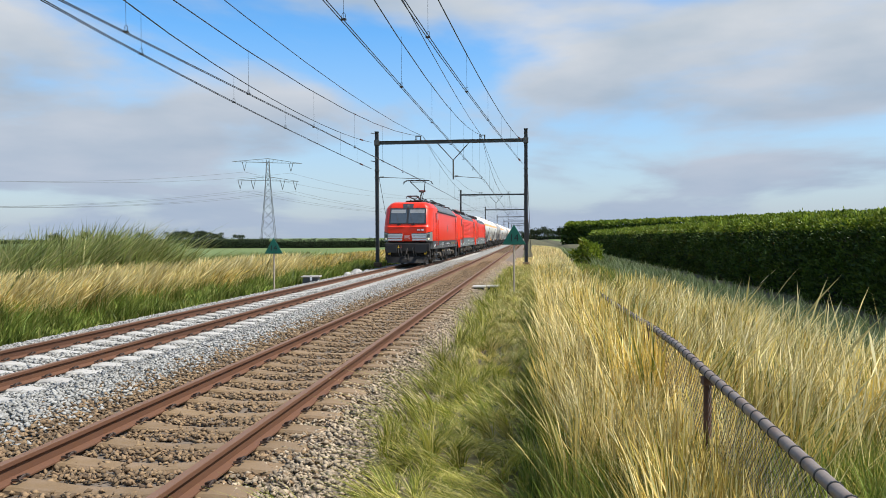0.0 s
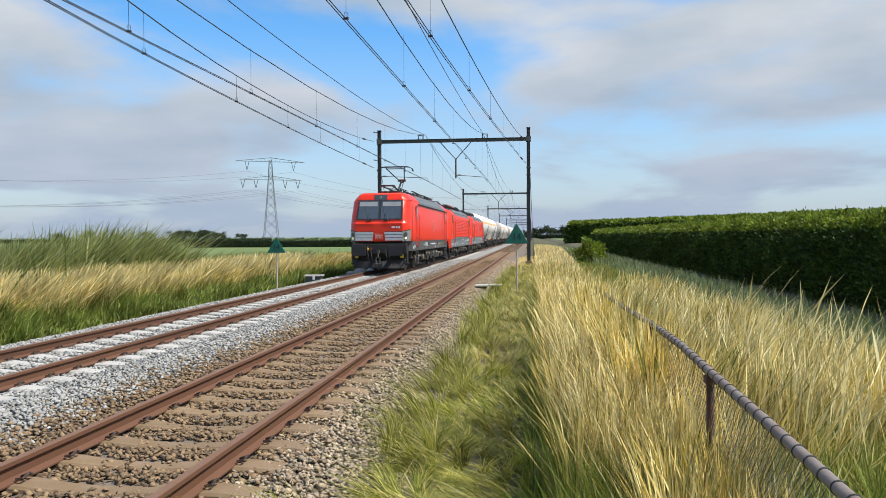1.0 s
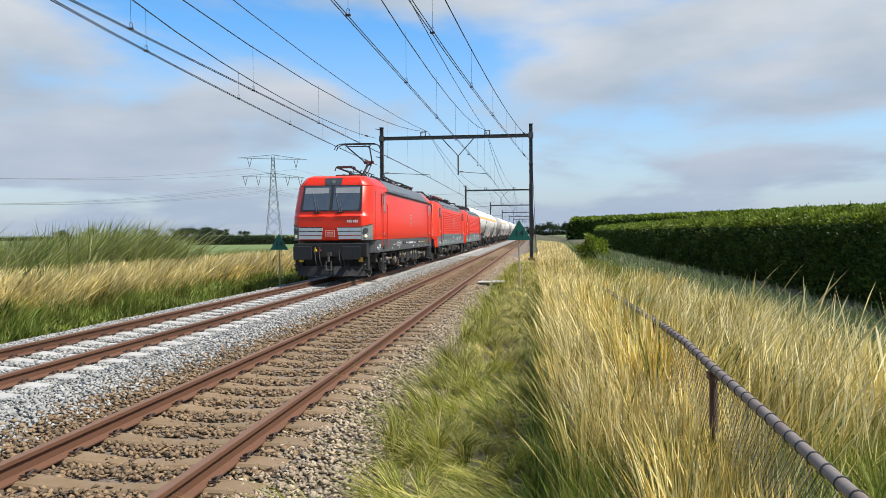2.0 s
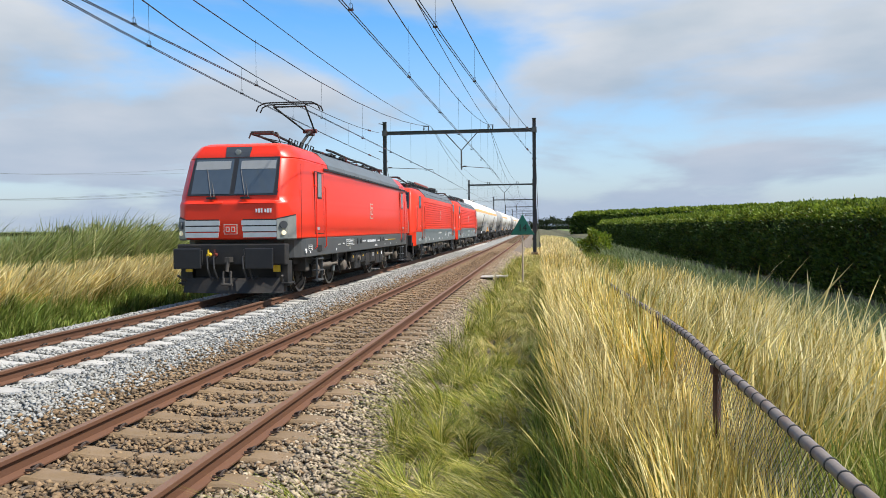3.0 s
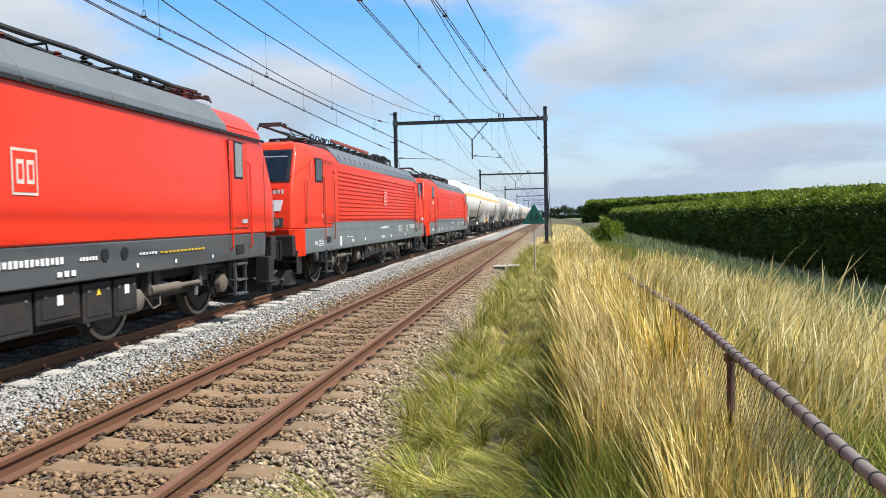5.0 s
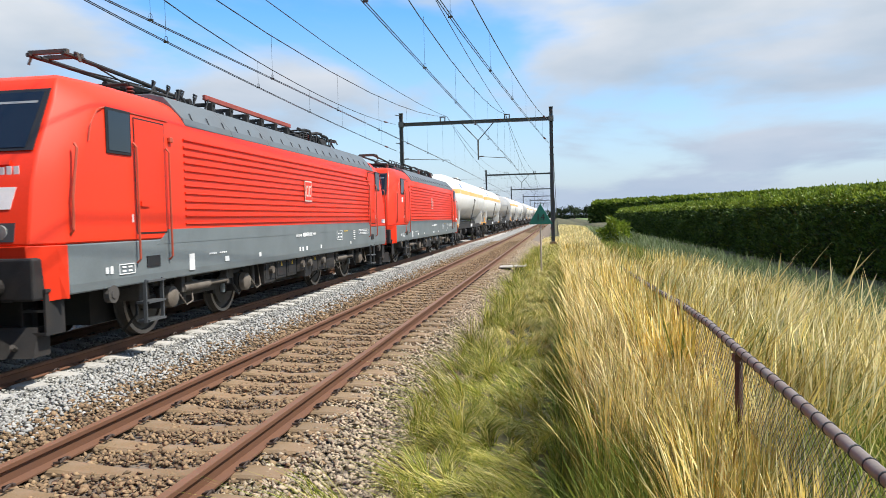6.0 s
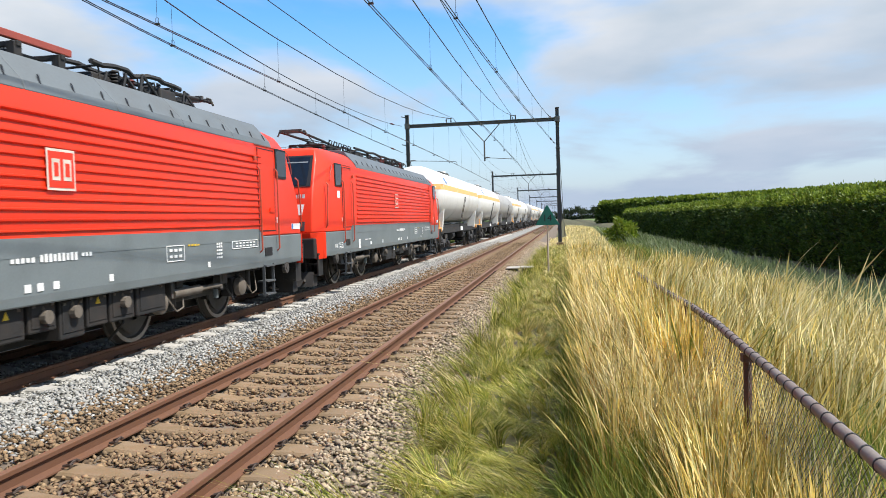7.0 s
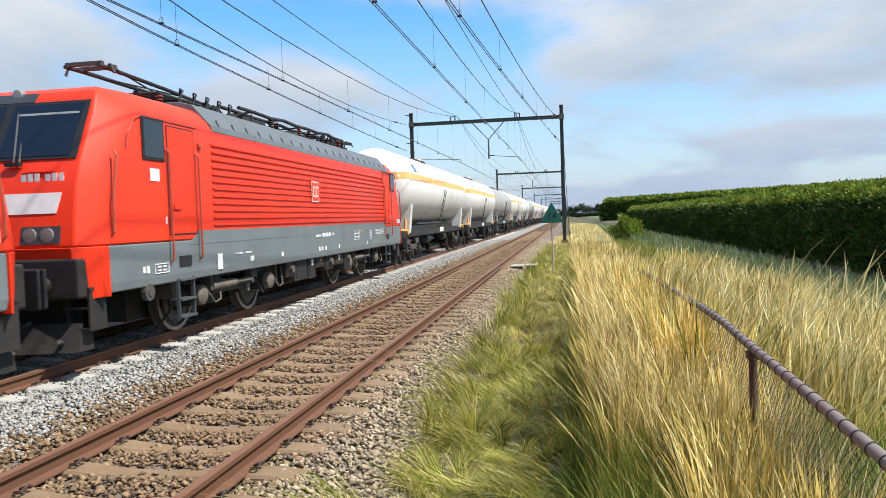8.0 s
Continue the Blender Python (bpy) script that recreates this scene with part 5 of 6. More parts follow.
def cab_front(t, levels, half, end, modern):
    """Windscreen, lamps, grilles and beam of one end."""
    f = lambda *a, **k: front_patch(levels, half, *a, end=end, **k)
    z0, z1 = (2.57, 3.44) if modern else (2.68, 3.40)
    w = 1.13 if modern else 1.19
    part("windscreen_seal", f(-w, w, z0 - 0.04, z1 + 0.04, out=0.024, lean=0.05), M["black"], t)
    for a, b in ((-w + 0.05, -0.06), (0.06, w - 0.05)):
        pane = part("windscreen", f(a + (0.05 if a < 0 else 0), b - (0.05 if a > 0 else 0), z0, z1, out=0.034, lean=0.0), M["screen"] if modern else M["screen_dark"], t, "dark reflecting windscreen pane")
        if not modern:
            part("screen_bar", f(a + 0.1, b - 0.1, z1 - 0.15, z1 - 0.12, out=0.038), M["blind"], pane)
            continue
        part("sun_blind", f(a + 0.07, b - 0.07, z1 - 0.26, z1 - 0.05, out=0.040), M["blind"], pane, "pale pulled-down sun blind")
    for x in (-0.5, 0.35):
        lv = level_at(levels, z0 - 0.08)
        y = end * (half - lv[1] + 0.06)
        y2 = end * (half - level_at(levels, z0 + 0.7)[1] + 0.07)
        part("wiper", Solid().rod((x, y, z0 - 0.1), (x - 0.22, y2, z0 + 0.62), 0.012, 6).rod((x + 0.08, y, z0 - 0.1), (x - 0.14, y2, z0 + 0.56), 0.012, 6).box((x, y, z0 - 0.1), (0.22, 0.06, 0.05)), M["black"], t)
    zt = z1 + 0.07
    part("top_lamp_panel", f(-0.30, 0.30, zt - 0.02, zt + 0.24, out=0.02, lean=-0.03), M["socket"], t)
    lv = level_at(levels, zt + 0.1)
    part("top_lamp", Solid().turned([(end * (half - lv[1] - 0.04), 0.07), (end * (half - lv[1] + 0.05), 0.07), (end * (half - lv[1] + 0.055), 0.001)], "y", 14, (0, 0, zt + 0.1)), M["lens"], t, "round top headlamp", smooth=True)
    if modern:
        for k in (-1, 1):
            # three pale bars in a dark field, then the lamp pod at the corner
            part("grille_field", f(min(k * 0.3, k * 1.16), max(k * 0.3, k * 1.16), 1.49, 1.96, out=0.006, thick=0.03), M["black"], t)
            for i in range(3):
                a, b = sorted((k * (0.31 - 0.02 * i), k * 1.14))
                part("grille_bar", f(a, b, 1.525 + i * 0.145, 1.64 + i * 0.145, out=0.02), M["silver"], t, "silver front grille bar")
            lv = level_at(levels, 1.7)
            y = end * (half - lv[1])
            # the pod bends round the corner
            def pod_skin(o, dz):
                pts = [(1.15, o), (1.35 + o, -0.165 + o * 0.8), (1.46 + o, -0.435 + o * 0.5)]
                rows = []
                for i, (x, d) in enumerate(pts):
                    za, zb = 1.49 - dz, 1.95 + 0.05 * i + dz
                    rows.append([(k * x, y + end * d, za), (k * x, y + end * d, zb), (k * (x - 0.03), y + end * (d - 0.03), zb), (k * (x - 0.03), y + end * (d - 0.03), za)])
                return Solid().loft(rows)
            pod = part("headlamp", pod_skin(0.022, 0.0), M["lens"], t, "clear faceted headlamp pod")
            part("headlamp_rim", pod_skin(0.012, 0.03), M["black"], pod)
            nx, ny = k * 0.65, end * 0.76
            for zz, rr, mm in ((1.63, 0.055, M["lamp_on"] if end < 0 else M["silver"]), (1.82, 0.095, M["socket"])):
                cx, cy = k * 1.275, y - end * 0.075
                part("headlamp_reflector", Solid().rod((cx - nx * 0.02, cy - ny * 0.02, zz), (cx + nx * 0.04, cy + ny * 0.04, zz), rr, 14), mm, pod)
            part("fold_line", f(min(k * 0.2, k * 1.1), max(k * 0.2, k * 1.1), 2.34, 2.40, out=0.02), M["red"], t)
        emblem(t, 0, end * (half - level_at(levels, 1.72)[1] + 0.01), 1.72, 0.34, 0.24, 1, front=end)
        for dx in (-0.11, 0.11):
            number_bars(t, end * -0.82 + dx, end * (half - level_at(levels, 2.16)[1] + 0.006), 2.16, 3, 0.042, 0.10, 0.022, front=end)
    else:
        part("white_panel", f(-1.02, 1.02, 1.94, 2.20, out=0.01, lean=-0.06), M["white"], t, "plain white front panel")
        for dx in (-0.17, 0.17):
            number_bars(t, end * -0.78 + dx, end * (half - level_at(levels, 2.38)[1] + 0.008), 2.38, 3, 0.065, 0.14, 0.03, front=end)
        for k in (-1, 1):
            part("lamp_panel", f(min(k * 0.55, k * 1.1), max(k * 0.55, k * 1.1), 1.56, 1.78, out=0.008), M["socket"], t)
            for x in (0.68, 0.92):
                lv = level_at(levels, 1.67)
                part("headlamp", Solid().turned([(end * (half - lv[1] - 0.02), 0.09), (end * (half - lv[1] + 0.025), 0.09), (end * (half - lv[1] + 0.03), 0.0)], "y", 14, (k * x, 0, 1.67)), M["lens"], t, smooth=True)
            part("handle", f(min(k * 0.5, k * 0.95), max(k * 0.5, k * 0.95), 2.47, 2.52, out=0.04), M["red_worn"], t)
    part("buffer_beam", Solid().box((0, end * (half - 0.12), 1.12), (2.7, 0.3, 0.5)), M["under"], t, bevel=0.03)
    part("snow_plough", Solid().loft([[(-1.25, end * (half - 0.15), 0.55), (0, end * (half + 0.12), 0.55), (1.25, end * (half - 0.15), 0.55), (1.25, end * (half - 0.35), 0.55), (-1.25, end * (half - 0.35), 0.55)],
                                     [(-1.25, end * (half - 0.05), 0.2), (0, end * (half + 0.25), 0.2), (1.25, end * (half - 0.05), 0.2), (1.25, end * (half - 0.35), 0.2), (-1.25, end * (half - 0.35), 0.2)]]), M["under"], t)
    part("front_bracket", Solid().box((0, end * (half - 0.35), 0.72), (2.3, 0.12, 0.42)), M["under"], t)
    for k in (-1, 1):
        if modern:
            part("step_plate", Solid().box((k * 1.2, end * (half - 0.3), 0.66), (0.3, 0.32, 0.6)).box((k * 1.28, end * (half - 0.3), 0.42), (0.24, 0.42, 0.04)), M["under"], t, bevel=0.015)
            part("step_mark", Solid().box((k * 1.1, end * (half - 0.08), 0.78), (0.16, 0.05, 0.16)), M["yellow"], t)
            part("guard_iron", Solid().tube([(k * 1.0, end * (half - 0.5), 0.5), (k * 1.15, end * (half - 0.2), 0.42), (k * 1.3, end * (half + 0.12), 0.62)], 0.03, 6), M["grime"], t, "bent grey guard iron")
        else:
            # an open box of a step: two cheeks, a back and two treads
            y = end * (half - 0.30)
            s = Solid().box((k * 1.06, y, 0.72), (0.03, 0.34, 0.54)).box((k * 1.36, y, 0.72), (0.03, 0.34, 0.54)).box((k * 1.19, y - end * 0.15, 0.72), (0.36, 0.03, 0.54))
            s.box((k * 1.19, y, 0.47), (0.36, 0.36, 0.035)).box((k * 1.19, y, 0.74), (0.36, 0.34, 0.03)).box((k * 1.19, y, 0.98), (0.4, 0.36, 0.04))
            part("step_box", s, M["under"], t, "dark open step box")
            part("guard_iron", Solid().tube([(k * 0.8, end * (half - 0.6), 0.34), (k * 0.95, end * (half - 0.2), 0.24), (k * 1.1, end * (half + 0.1), 0.36)], 0.03, 6), M["grime"], t, "bent grey guard iron")
    buffer_pair(t, end * (half + (0.02 if modern else -0.03)), end)
    coupling(t, end * half, end)


def cab_side(t, x, y, end, modern, body):
    """Door, side window, hand rails and steps at one corner; x: the flank, y: the door's middle."""
    k = 1 if x > 0 else -1
    zb = 1.60 if modern else 1.62
    d = part("cab_door", Solid().box((x + k * 0.004, y, (zb + 3.2) / 2), (0.012, 0.78, 3.2 - zb)), body, t, bevel=0.004)
    part("door_seam", Solid().box((x + k * 0.002, y, (zb + 3.2) / 2), (0.008, 0.82, 3.24 - zb)), M["black"], d)
    wy, wz = (y, 2.86) if modern else (y + end * 0.78, 2.975)
    part("side_window_seal", Solid().box((x + k * 0.012, wy, wz), (0.012, 0.40 if modern else 0.58, 0.70 if modern else 0.60)), M["black"], d, bevel=0.004)
    part("side_window", Solid().box((x + k * 0.018, wy, wz), (0.012, 0.31 if modern else 0.50, 0.62 if modern else 0.52)), M["sidepane"] if modern else M["screen_dark"], d, "grey side window" if modern else "dark side window")
    part("door_handle", Solid().box((x + k * 0.02, y + end * 0.2, 2.02 if not modern else 1.72), (0.03, 0.22, 0.07)), M["silver"] if modern else M["red_worn"], d)
    for a in (-0.44, 0.44):
        part("hand_rail", Solid().tube([(x + k * 0.01, y + a, 1.2), (x + k * 0.06, y + a, 1.25), (x + k * 0.06, y + a, 2.80), (x + k * 0.01, y + a, 2.86)], 0.016, 6), M["red"] if modern else M["rail_red"], t, "thin red hand rail")
    part("foot_hole", Solid().box((x + k * 0.003, y, 1.2), (0.01, 0.36, 0.16)), M["black"], t)
    s = Solid()
    for z in (0.92, 0.62, 0.36):
        s.box((x - k * 0.06, y, z), (0.2, 0.46, 0.03))
    for a in (-0.23, 0.23):
        s.box((x - k * 0.02, y + a, 0.64), (0.05, 0.03, 0.62))
    part("cab_steps", s, M["skirt"], t)


def under_gear(t, y0, y1, seed):
    r = np.random.default_rng(seed)
    part("underframe", Solid().box((0, 0, 0.92), (2.3, (y1 - y0) * 3.3, 0.2)), M["under"], t)
    part("inner_frame", Solid().box((0, 0, 0.60), (1.16, (y1 - y0) * 3.2, 0.62)), M["under"], t)
    y = y0
    while y < y1:
        w = float(r.uniform(0.4, 0.9))
        for k in (-1, 1):
            h = float(r.uniform(0.3, 0.55))
            b = part("equipment_box", Solid().box((k * 1.12, y + w / 2, 0.95 - h / 2), (0.5, w - 0.06, h)), M["under"], t, bevel=0.02)
            part("hatch", Solid().box((k * 1.374, y + w / 2, 0.95 - h / 2), (0.014, w * 0.74, h * 0.72)), M["under"], b, bevel=0.006)
            for a in (-0.3, 0.3):
                part("hatch_bolt", Solid().box((k * 1.383, y + w / 2 + a * w, 0.95 - h * 0.2), (0.012, 0.05, 0.03)), M["dust"], b)
            mark = r.random()
            if mark < 0.3:
                part("warning_mark", Solid().loft([[(k * q, y + w / 2 - 0.05, 0.78), (k * q, y + w / 2 + 0.05, 0.78), (k * q, y + w / 2, 0.87)] for q in (1.381, 1.386)]), M["yellow"], b)
            elif mark < 0.45:
                part("white_plate", Solid().box((k * 1.384, y + w / 2, 0.8), (0.006, 0.11, 0.13)), M["white"], b)
            if mark > 0.6:
                part("hanging_valve", Solid().rod((k * 1.3, y + w / 2, 0.98), (k * 1.4, y + w / 2, 0.72), 0.035, 8).rod((k * 1.36, y + w / 2, 0.74), (k * 1.46, y + w / 2, 0.74), 0.08, 12), M["dust"], t)
        y += w
    for k in (-1, 1):
        part("air_pipe", Solid().rod((k * 1.3, y0 - 2.0, 0.98), (k * 1.3, y1 + 2.0, 0.98), 0.02, 6), M["black"], t)


def frame_marks(t, x, y0, y1, z0, z1, count):
    """A framed table of small inscriptions, as plain bars."""
    w = 0.012
    ym, zm = (y0 + y1) / 2, (z0 + z1) / 2
    for cy, cz, sy, sz in ((ym, z0, y1 - y0, w), (ym, z1, y1 - y0, w), (y0, zm, w, z1 - z0), (y1, zm, w, z1 - z0)):
        part("painted_frame", Solid().box((x, cy, cz), (0.008, sy, sz)), M["white"], t)
    step = (y1 - y0) * 0.8 / count
    for i in range(count):
        for z in (zm - (z1 - z0) * 0.2, zm + (z1 - z0) * 0.2):
            part("painted_mark", Solid().box((x, y0 + (y1 - y0) * 0.1 + step * (i + 0.5), z), (0.008, step * 0.6, (z1 - z0) * 0.18)), M["white"], t)


def text_bars(t, x, y0, y1, z, h, count, mat="white"):
    step = (y1 - y0) / count
    for i in range(count):
        part("painted_mark", Solid().box((x, y0 + step * (i + 0.5), z), (0.008, step * 0.62, h * (1.0 if i % 3 else 0.85))), M[mat], t)


def marks_modern(t):
    for k in (-1, 1):
        x = k * 1.507
        frame_marks(t, x, -3.26, -2.32, 1.20, 1.38, 5)
        for y in (-1.82, -1.34, 1.73, 2.19):
            part("round_cap", Solid().rod((k * 1.49, y, 1.31), (k * 1.512, y, 1.31), 0.085, 16), M["black"], t)
        text_bars(t, x, -1.16, -0.70, 1.30, 0.055, 9)
        text_bars(t, x, -0.43, 0.88, 1.285, 0.085, 15)
        text_bars(t, x, 1.17, 1.56, 1.28, 0.05, 6)
        text_bars(t, x, 2.55, 3.05, 1.28, 0.04, 6)
        text_bars(t, x, 3.12, 4.6, 1.275, 0.03, 12, "yellow")
        text_bars(t, x, 0.72, 1.12, 1.12, 0.07, 3)
        text_bars(t, x, -4.25, -3.9, 1.26, 0.025, 4)
        text_bars(t, x, -3.7, -3.5, 1.27, 0.04, 3)
        for y in (-6.9, -4.42, -2.85, 2.5, 3.6, 4.9):
            part("painted_mark", Solid().box((x, y, 1.12), (0.008, 0.05, 0.06)), M["white"], t)
        frame_marks(t, x, -7.05, -6.75, 1.17, 1.30, 2)
        part("round_cap", Solid().rod((k * 1.49, -7.25, 1.16), (k * 1.512, -7.25, 1.16), 0.06, 14), M["white"], t)


def marks_older(t):
    for k in (-1, 1):
        x = k * 1.514
        text_bars(t, x, -0.52, -0.12, 1.41, 0.055, 5)
        text_bars(t, x, -0.06, 0.62, 1.42, 0.095, 9)
        text_bars(t, x, 0.68, 0.9, 1.43, 0.05, 3)
        frame_marks(t, x, 2.67, 3.19, 1.22, 1.45, 3)
        text_bars(t, x, 3.3, 3.7, 1.44, 0.03, 4, "yellow")
        for z in (1.2, 1.26, 1.32, 1.38, 1.43):
            text_bars(t, x, 4.28, 4.5, z, 0.035, 3)
        frame_marks(t, x, 4.9, 6.02, 1.32, 1.45, 6)
        for y, w in ((-0.26, 0.1), (-0.06, 0.1), (0.21, 0.1), (1.28, 0.09), (-2.6, 0.1), (-4.1, 0.16), (4.0, 0.08)):
            part("painted_mark", Solid().box((k * 1.511, y, 1.10), (0.008, w, 0.09)), M["white"], t)
        frame_marks(t, k * 1.513, -7.42, -7.05, 1.07, 1.2, 2)
        text_bars(t, k * 1.513, -7.75, -7.55, 1.14, 0.1, 2)
        part("painted_mark", Solid().box((k * 1.513, -5.4, 1.12), (0.008, 0.17, 0.26)), M["white"], t)
        for y in (-4.8, -4.4):
            text_bars(t, x, y, y + 0.3, 1.22, 0.03, 4)
        st = part("sticker", Solid().box((k * 1.515, 8.1, 1.68), (0.008, 0.5, 0.12)), M["white"], t, "small white sticker with a blue end")
        part("sticker_end", Solid().box((k * 1.518, 7.9, 1.68), (0.008, 0.08, 0.11)), M["blue"], st)


def locomotive_modern():
    half = 8.35
    t = thing("locomotive", "modern red electric locomotive with dark grey skirt and raised pantograph", "locomotive", "locomotives of the train")
    low = [(1.0, 0.55, 1.1, 1.49, 0.6), (1.474, 0.5, 1.15, 1.50, 0.6)]
    part("skirt", shell(low, half), M["skirt"], t, "dark grey lower body", bevel=0.02)
    levels = [(1.475, 0.03, 1.16, 1.505, 0.75), (1.52, 0.0, 1.16, 1.505, 0.75), (1.98, 0.0, 1.16, 1.505, 0.75), (2.34, 0.0, 1.15, 1.505, 0.75), (2.43, 0.09, 1.15, 1.505, 0.75), (2.52, 0.10, 1.15, 1.505, 0.75), (3.46, 0.50, 1.08, 1.465, 0.75)]
    top = [(3.46, 0.50, 1.08, 1.465, 0.75), (3.62, 0.57, 1.03, 1.34, 0.72), (3.78, 0.66, 0.94, 1.17, 0.65), (3.85, 0.86, 0.84, 1.04, 0.6), (3.88, 1.5, 0.7, 0.9, 0.5)]
    part("body", shell(levels, half), M["red"], t, "glossy red body shell", bevel=0.03, smooth=True)
    part("cab_roof", shell(top, half), M["red"], t, "red cab roof", bevel=0.03, smooth=True)
    # grey machine-room roof with its panels
    for i in range(6):
        a, b = -5.12 + i * 1.80, -5.12 + (i + 1) * 1.80 - 0.004
        ring = lambda y: [(-1.50, y, 3.36), (1.50, y, 3.36), (1.47, y, 3.48), (1.16, y, 3.84), (0.9, y, 3.90), (-0.9, y, 3.90), (-1.16, y, 3.84), (-1.47, y, 3.48)]
        part("roof_panel", Solid().loft([ring(a), ring(b)]), M["roof"], t, "weathered grey roof panel", bevel=0.015)
    part("gutter", Solid().box((1.505, 0.9, 3.33), (0.02, 13.0, 0.05)), M["black"], t)
    part("gutter", Solid().box((-1.505, 0.9, 3.33), (0.02, 13.0, 0.05)), M["black"], t)
    for i in range(24):
        part("roof_bolt", Solid().box((1.52, -5.2 + i * 0.5, 3.345), (0.02, 0.06, 0.035)), M["grime"], t)
    for y in (-7.6 + 0.0, 7.35):
        part("panel_seam", Solid().box((1.508, y, 2.35), (0.006, 0.012, 1.9)), M["black"], t)
    emblem(t, 1.508, 0.25, 2.31, 0.42, 0.52, 1)
    for end in (-1, 1):
        cab_front(t, levels + top[1:], half, end, True)
        for k in (-1, 1):
            cab_side(t, k * 1.505, end * 6.07, end, True, M["red"])
    roof_gear(t, -2.2, 6.3, 3.94, 4)
    panto_down(t, -4.75, 4.02, -1, 1.25, 1.3)
    panto_up(t, -3.0, -1.9, 4.86, -3.9, 5.44, 4.0)
    panto_down(t, 5.4, 4.02, 1, 1.9, 1.2)
    sets = bogie(t, -4.25, 2.9) + bogie(t, 4.25, 2.9)
    under_gear(t, -2.2, 2.2, 11)
    marks_modern(t)
    return t, sets


def locomotive_older(label, seed, bars, emblem_y, notice):
    half = 8.86
    t = thing("locomotive", label, "locomotive", "locomotives of the train")
    low = [(0.90, 0.36, 1.2, 1.49, 0.08), (1.02, 0.34, 1.2, 1.505, 0.08), (1.51, 0.34, 1.2, 1.508, 0.08)]
    part("skirt", shell(low, half), M["skirt_light"], t, "mid grey lower body", bevel=0.02)
    levels = [(1.42, 0.0, 1.27, 1.505, 0.45), (1.512, 0.0, 1.27, 1.51, 0.45), (2.25, 0.13, 1.27, 1.51, 0.48), (2.62, 0.28, 1.25, 1.51, 0.55), (3.26, 0.64, 1.21, 1.505, 0.62), (3.44, 0.74, 1.18, 1.385, 0.6), (3.58, 0.84, 1.14, 1.25, 0.6), (3.66, 1.0, 1.02, 1.12, 0.6), (3.70, 1.5, 0.8, 1.0, 0.6)]
    part("body", Solid().loft([plan(*lv, half, False) for lv in levels[1:]]), M["red_worn"], t, "worn red body shell with ribbed flanks", bevel=0.025, smooth=True)
    for end in (-1, 1):
        # red fairing that reaches down round the cab's foot
        rings = []
        for z, back in ((0.86, 0.06), (1.15, 0.03), (1.508, 0.0)):
            e = half - back
            rings.append([(1.512, end * (half - 0.39), z), (1.508, end * (half - 0.36), z), (1.45, end * (e - 0.26), z), (1.36, end * (e - 0.12), z), (1.25, end * (e + 0.01), max(z, 1.25)), (-1.25, end * (e + 0.01), max(z, 1.25)), (-1.36, end * (e - 0.12), z), (-1.45, end * (e - 0.26), z), (-1.508, end * (half - 0.36), z), (-1.512, end * (half - 0.39), z)])
        part("cab_fairing", Solid().loft(rings), M["red_worn"], t, bevel=0.01)
        cab_front(t, levels, half, end, False)
        for k in (-1, 1):
            cab_side(t, k * 1.51, end * 6.55, end, False, M["red_worn"])
            part("corner_rail", Solid().tube([(k * 1.49, end * 8.24, 2.74), (k * 1.545, end * 8.27, 2.68), (k * 1.545, end * 8.38, 2.1), (k * 1.545, end * 8.40, 1.68), (k * 1.49, end * 8.40, 1.62)], 0.018, 6), M["rail_red"], t)
            # seam that arches over the side window
            part("panel_seam", Solid().tube([(k * 1.511, end * 7.98, 2.80), (k * 1.511, end * 7.92, 3.02), (k * 1.509, end * 7.76, 3.22), (k * 1.509, end * 7.60, 3.27), (k * 1.509, end * 6.02, 3.27)], 0.009, 5), M["rail_red"], t)
            part("door_mark", Solid().box((k * 1.513, end * 7.05, 1.82), (0.006, 0.035, 0.11)), M["white"], t)
            part("step_lamp", Solid().box((k * 1.53, end * 5.98, 3.0), (0.05, 0.1, 0.08)), M["rail_red"], t, bevel=0.01)
            part("jacking_eye", Solid().rod((k * 1.42, end * 7.55, 0.82), (k * 1.5, end * 7.55, 0.82), 0.12, 14).rod((k * 1.49, end * 7.55, 0.82), (k * 1.512, end * 7.55, 0.82), 0.06, 12), M["grime"], t)
    for k in (-1, 1):
        # the grey skirt stands higher between the cabs
        part("raised_skirt", Solid().loft([[(k * 1.49, -6.42 * s_, 1.44), (k * 1.5125, -6.42 * s_, 1.44), (k * 1.5125, -6.10 * s_, 1.655), (k * 1.49, -6.10 * s_, 1.655)] for s_ in (1, -1)]), M["skirt_light"], t)
    for k in (-1, 1):
        for i in range(12):
            z = 1.73 + i * 0.120
            part("rib", Solid().loft([[(k * 1.50, -5.56, z - 0.03), (k * 1.536, -5.56, z - 0.006), (k * 1.536, -5.56, z + 0.012), (k * 1.50, -5.56, z + 0.018)], [(k * 1.50, 6.3, z - 0.03), (k * 1.536, 6.3, z - 0.006), (k * 1.536, 6.3, z + 0.012), (k * 1.50, 6.3, z + 0.018)]]), M["red_worn"], t)
        emblem(t, k * 1.537, emblem_y, 2.43, 0.5, 0.48, k)
        if notice:
            part("notice", Solid().box((k * 1.517, -7.32, 2.47), (0.006, 0.24, 0.18)), M["white"], t)
    for i in range(7):
        a, b = -5.42 + i * 1.765, -5.42 + (i + 1) * 1.765 - 0.004
        ring = lambda y: [(-1.50, y, 3.28), (1.50, y, 3.28), (1.46, y, 3.40), (1.14, y, 3.76), (0.9, y, 3.82), (-0.9, y, 3.82), (-1.14, y, 3.76), (-1.46, y, 3.40)]
        p = part("roof_panel", Solid().loft([ring(a), ring(b)]), M["roof"], t, "weathered grey roof panel", bevel=0.015)
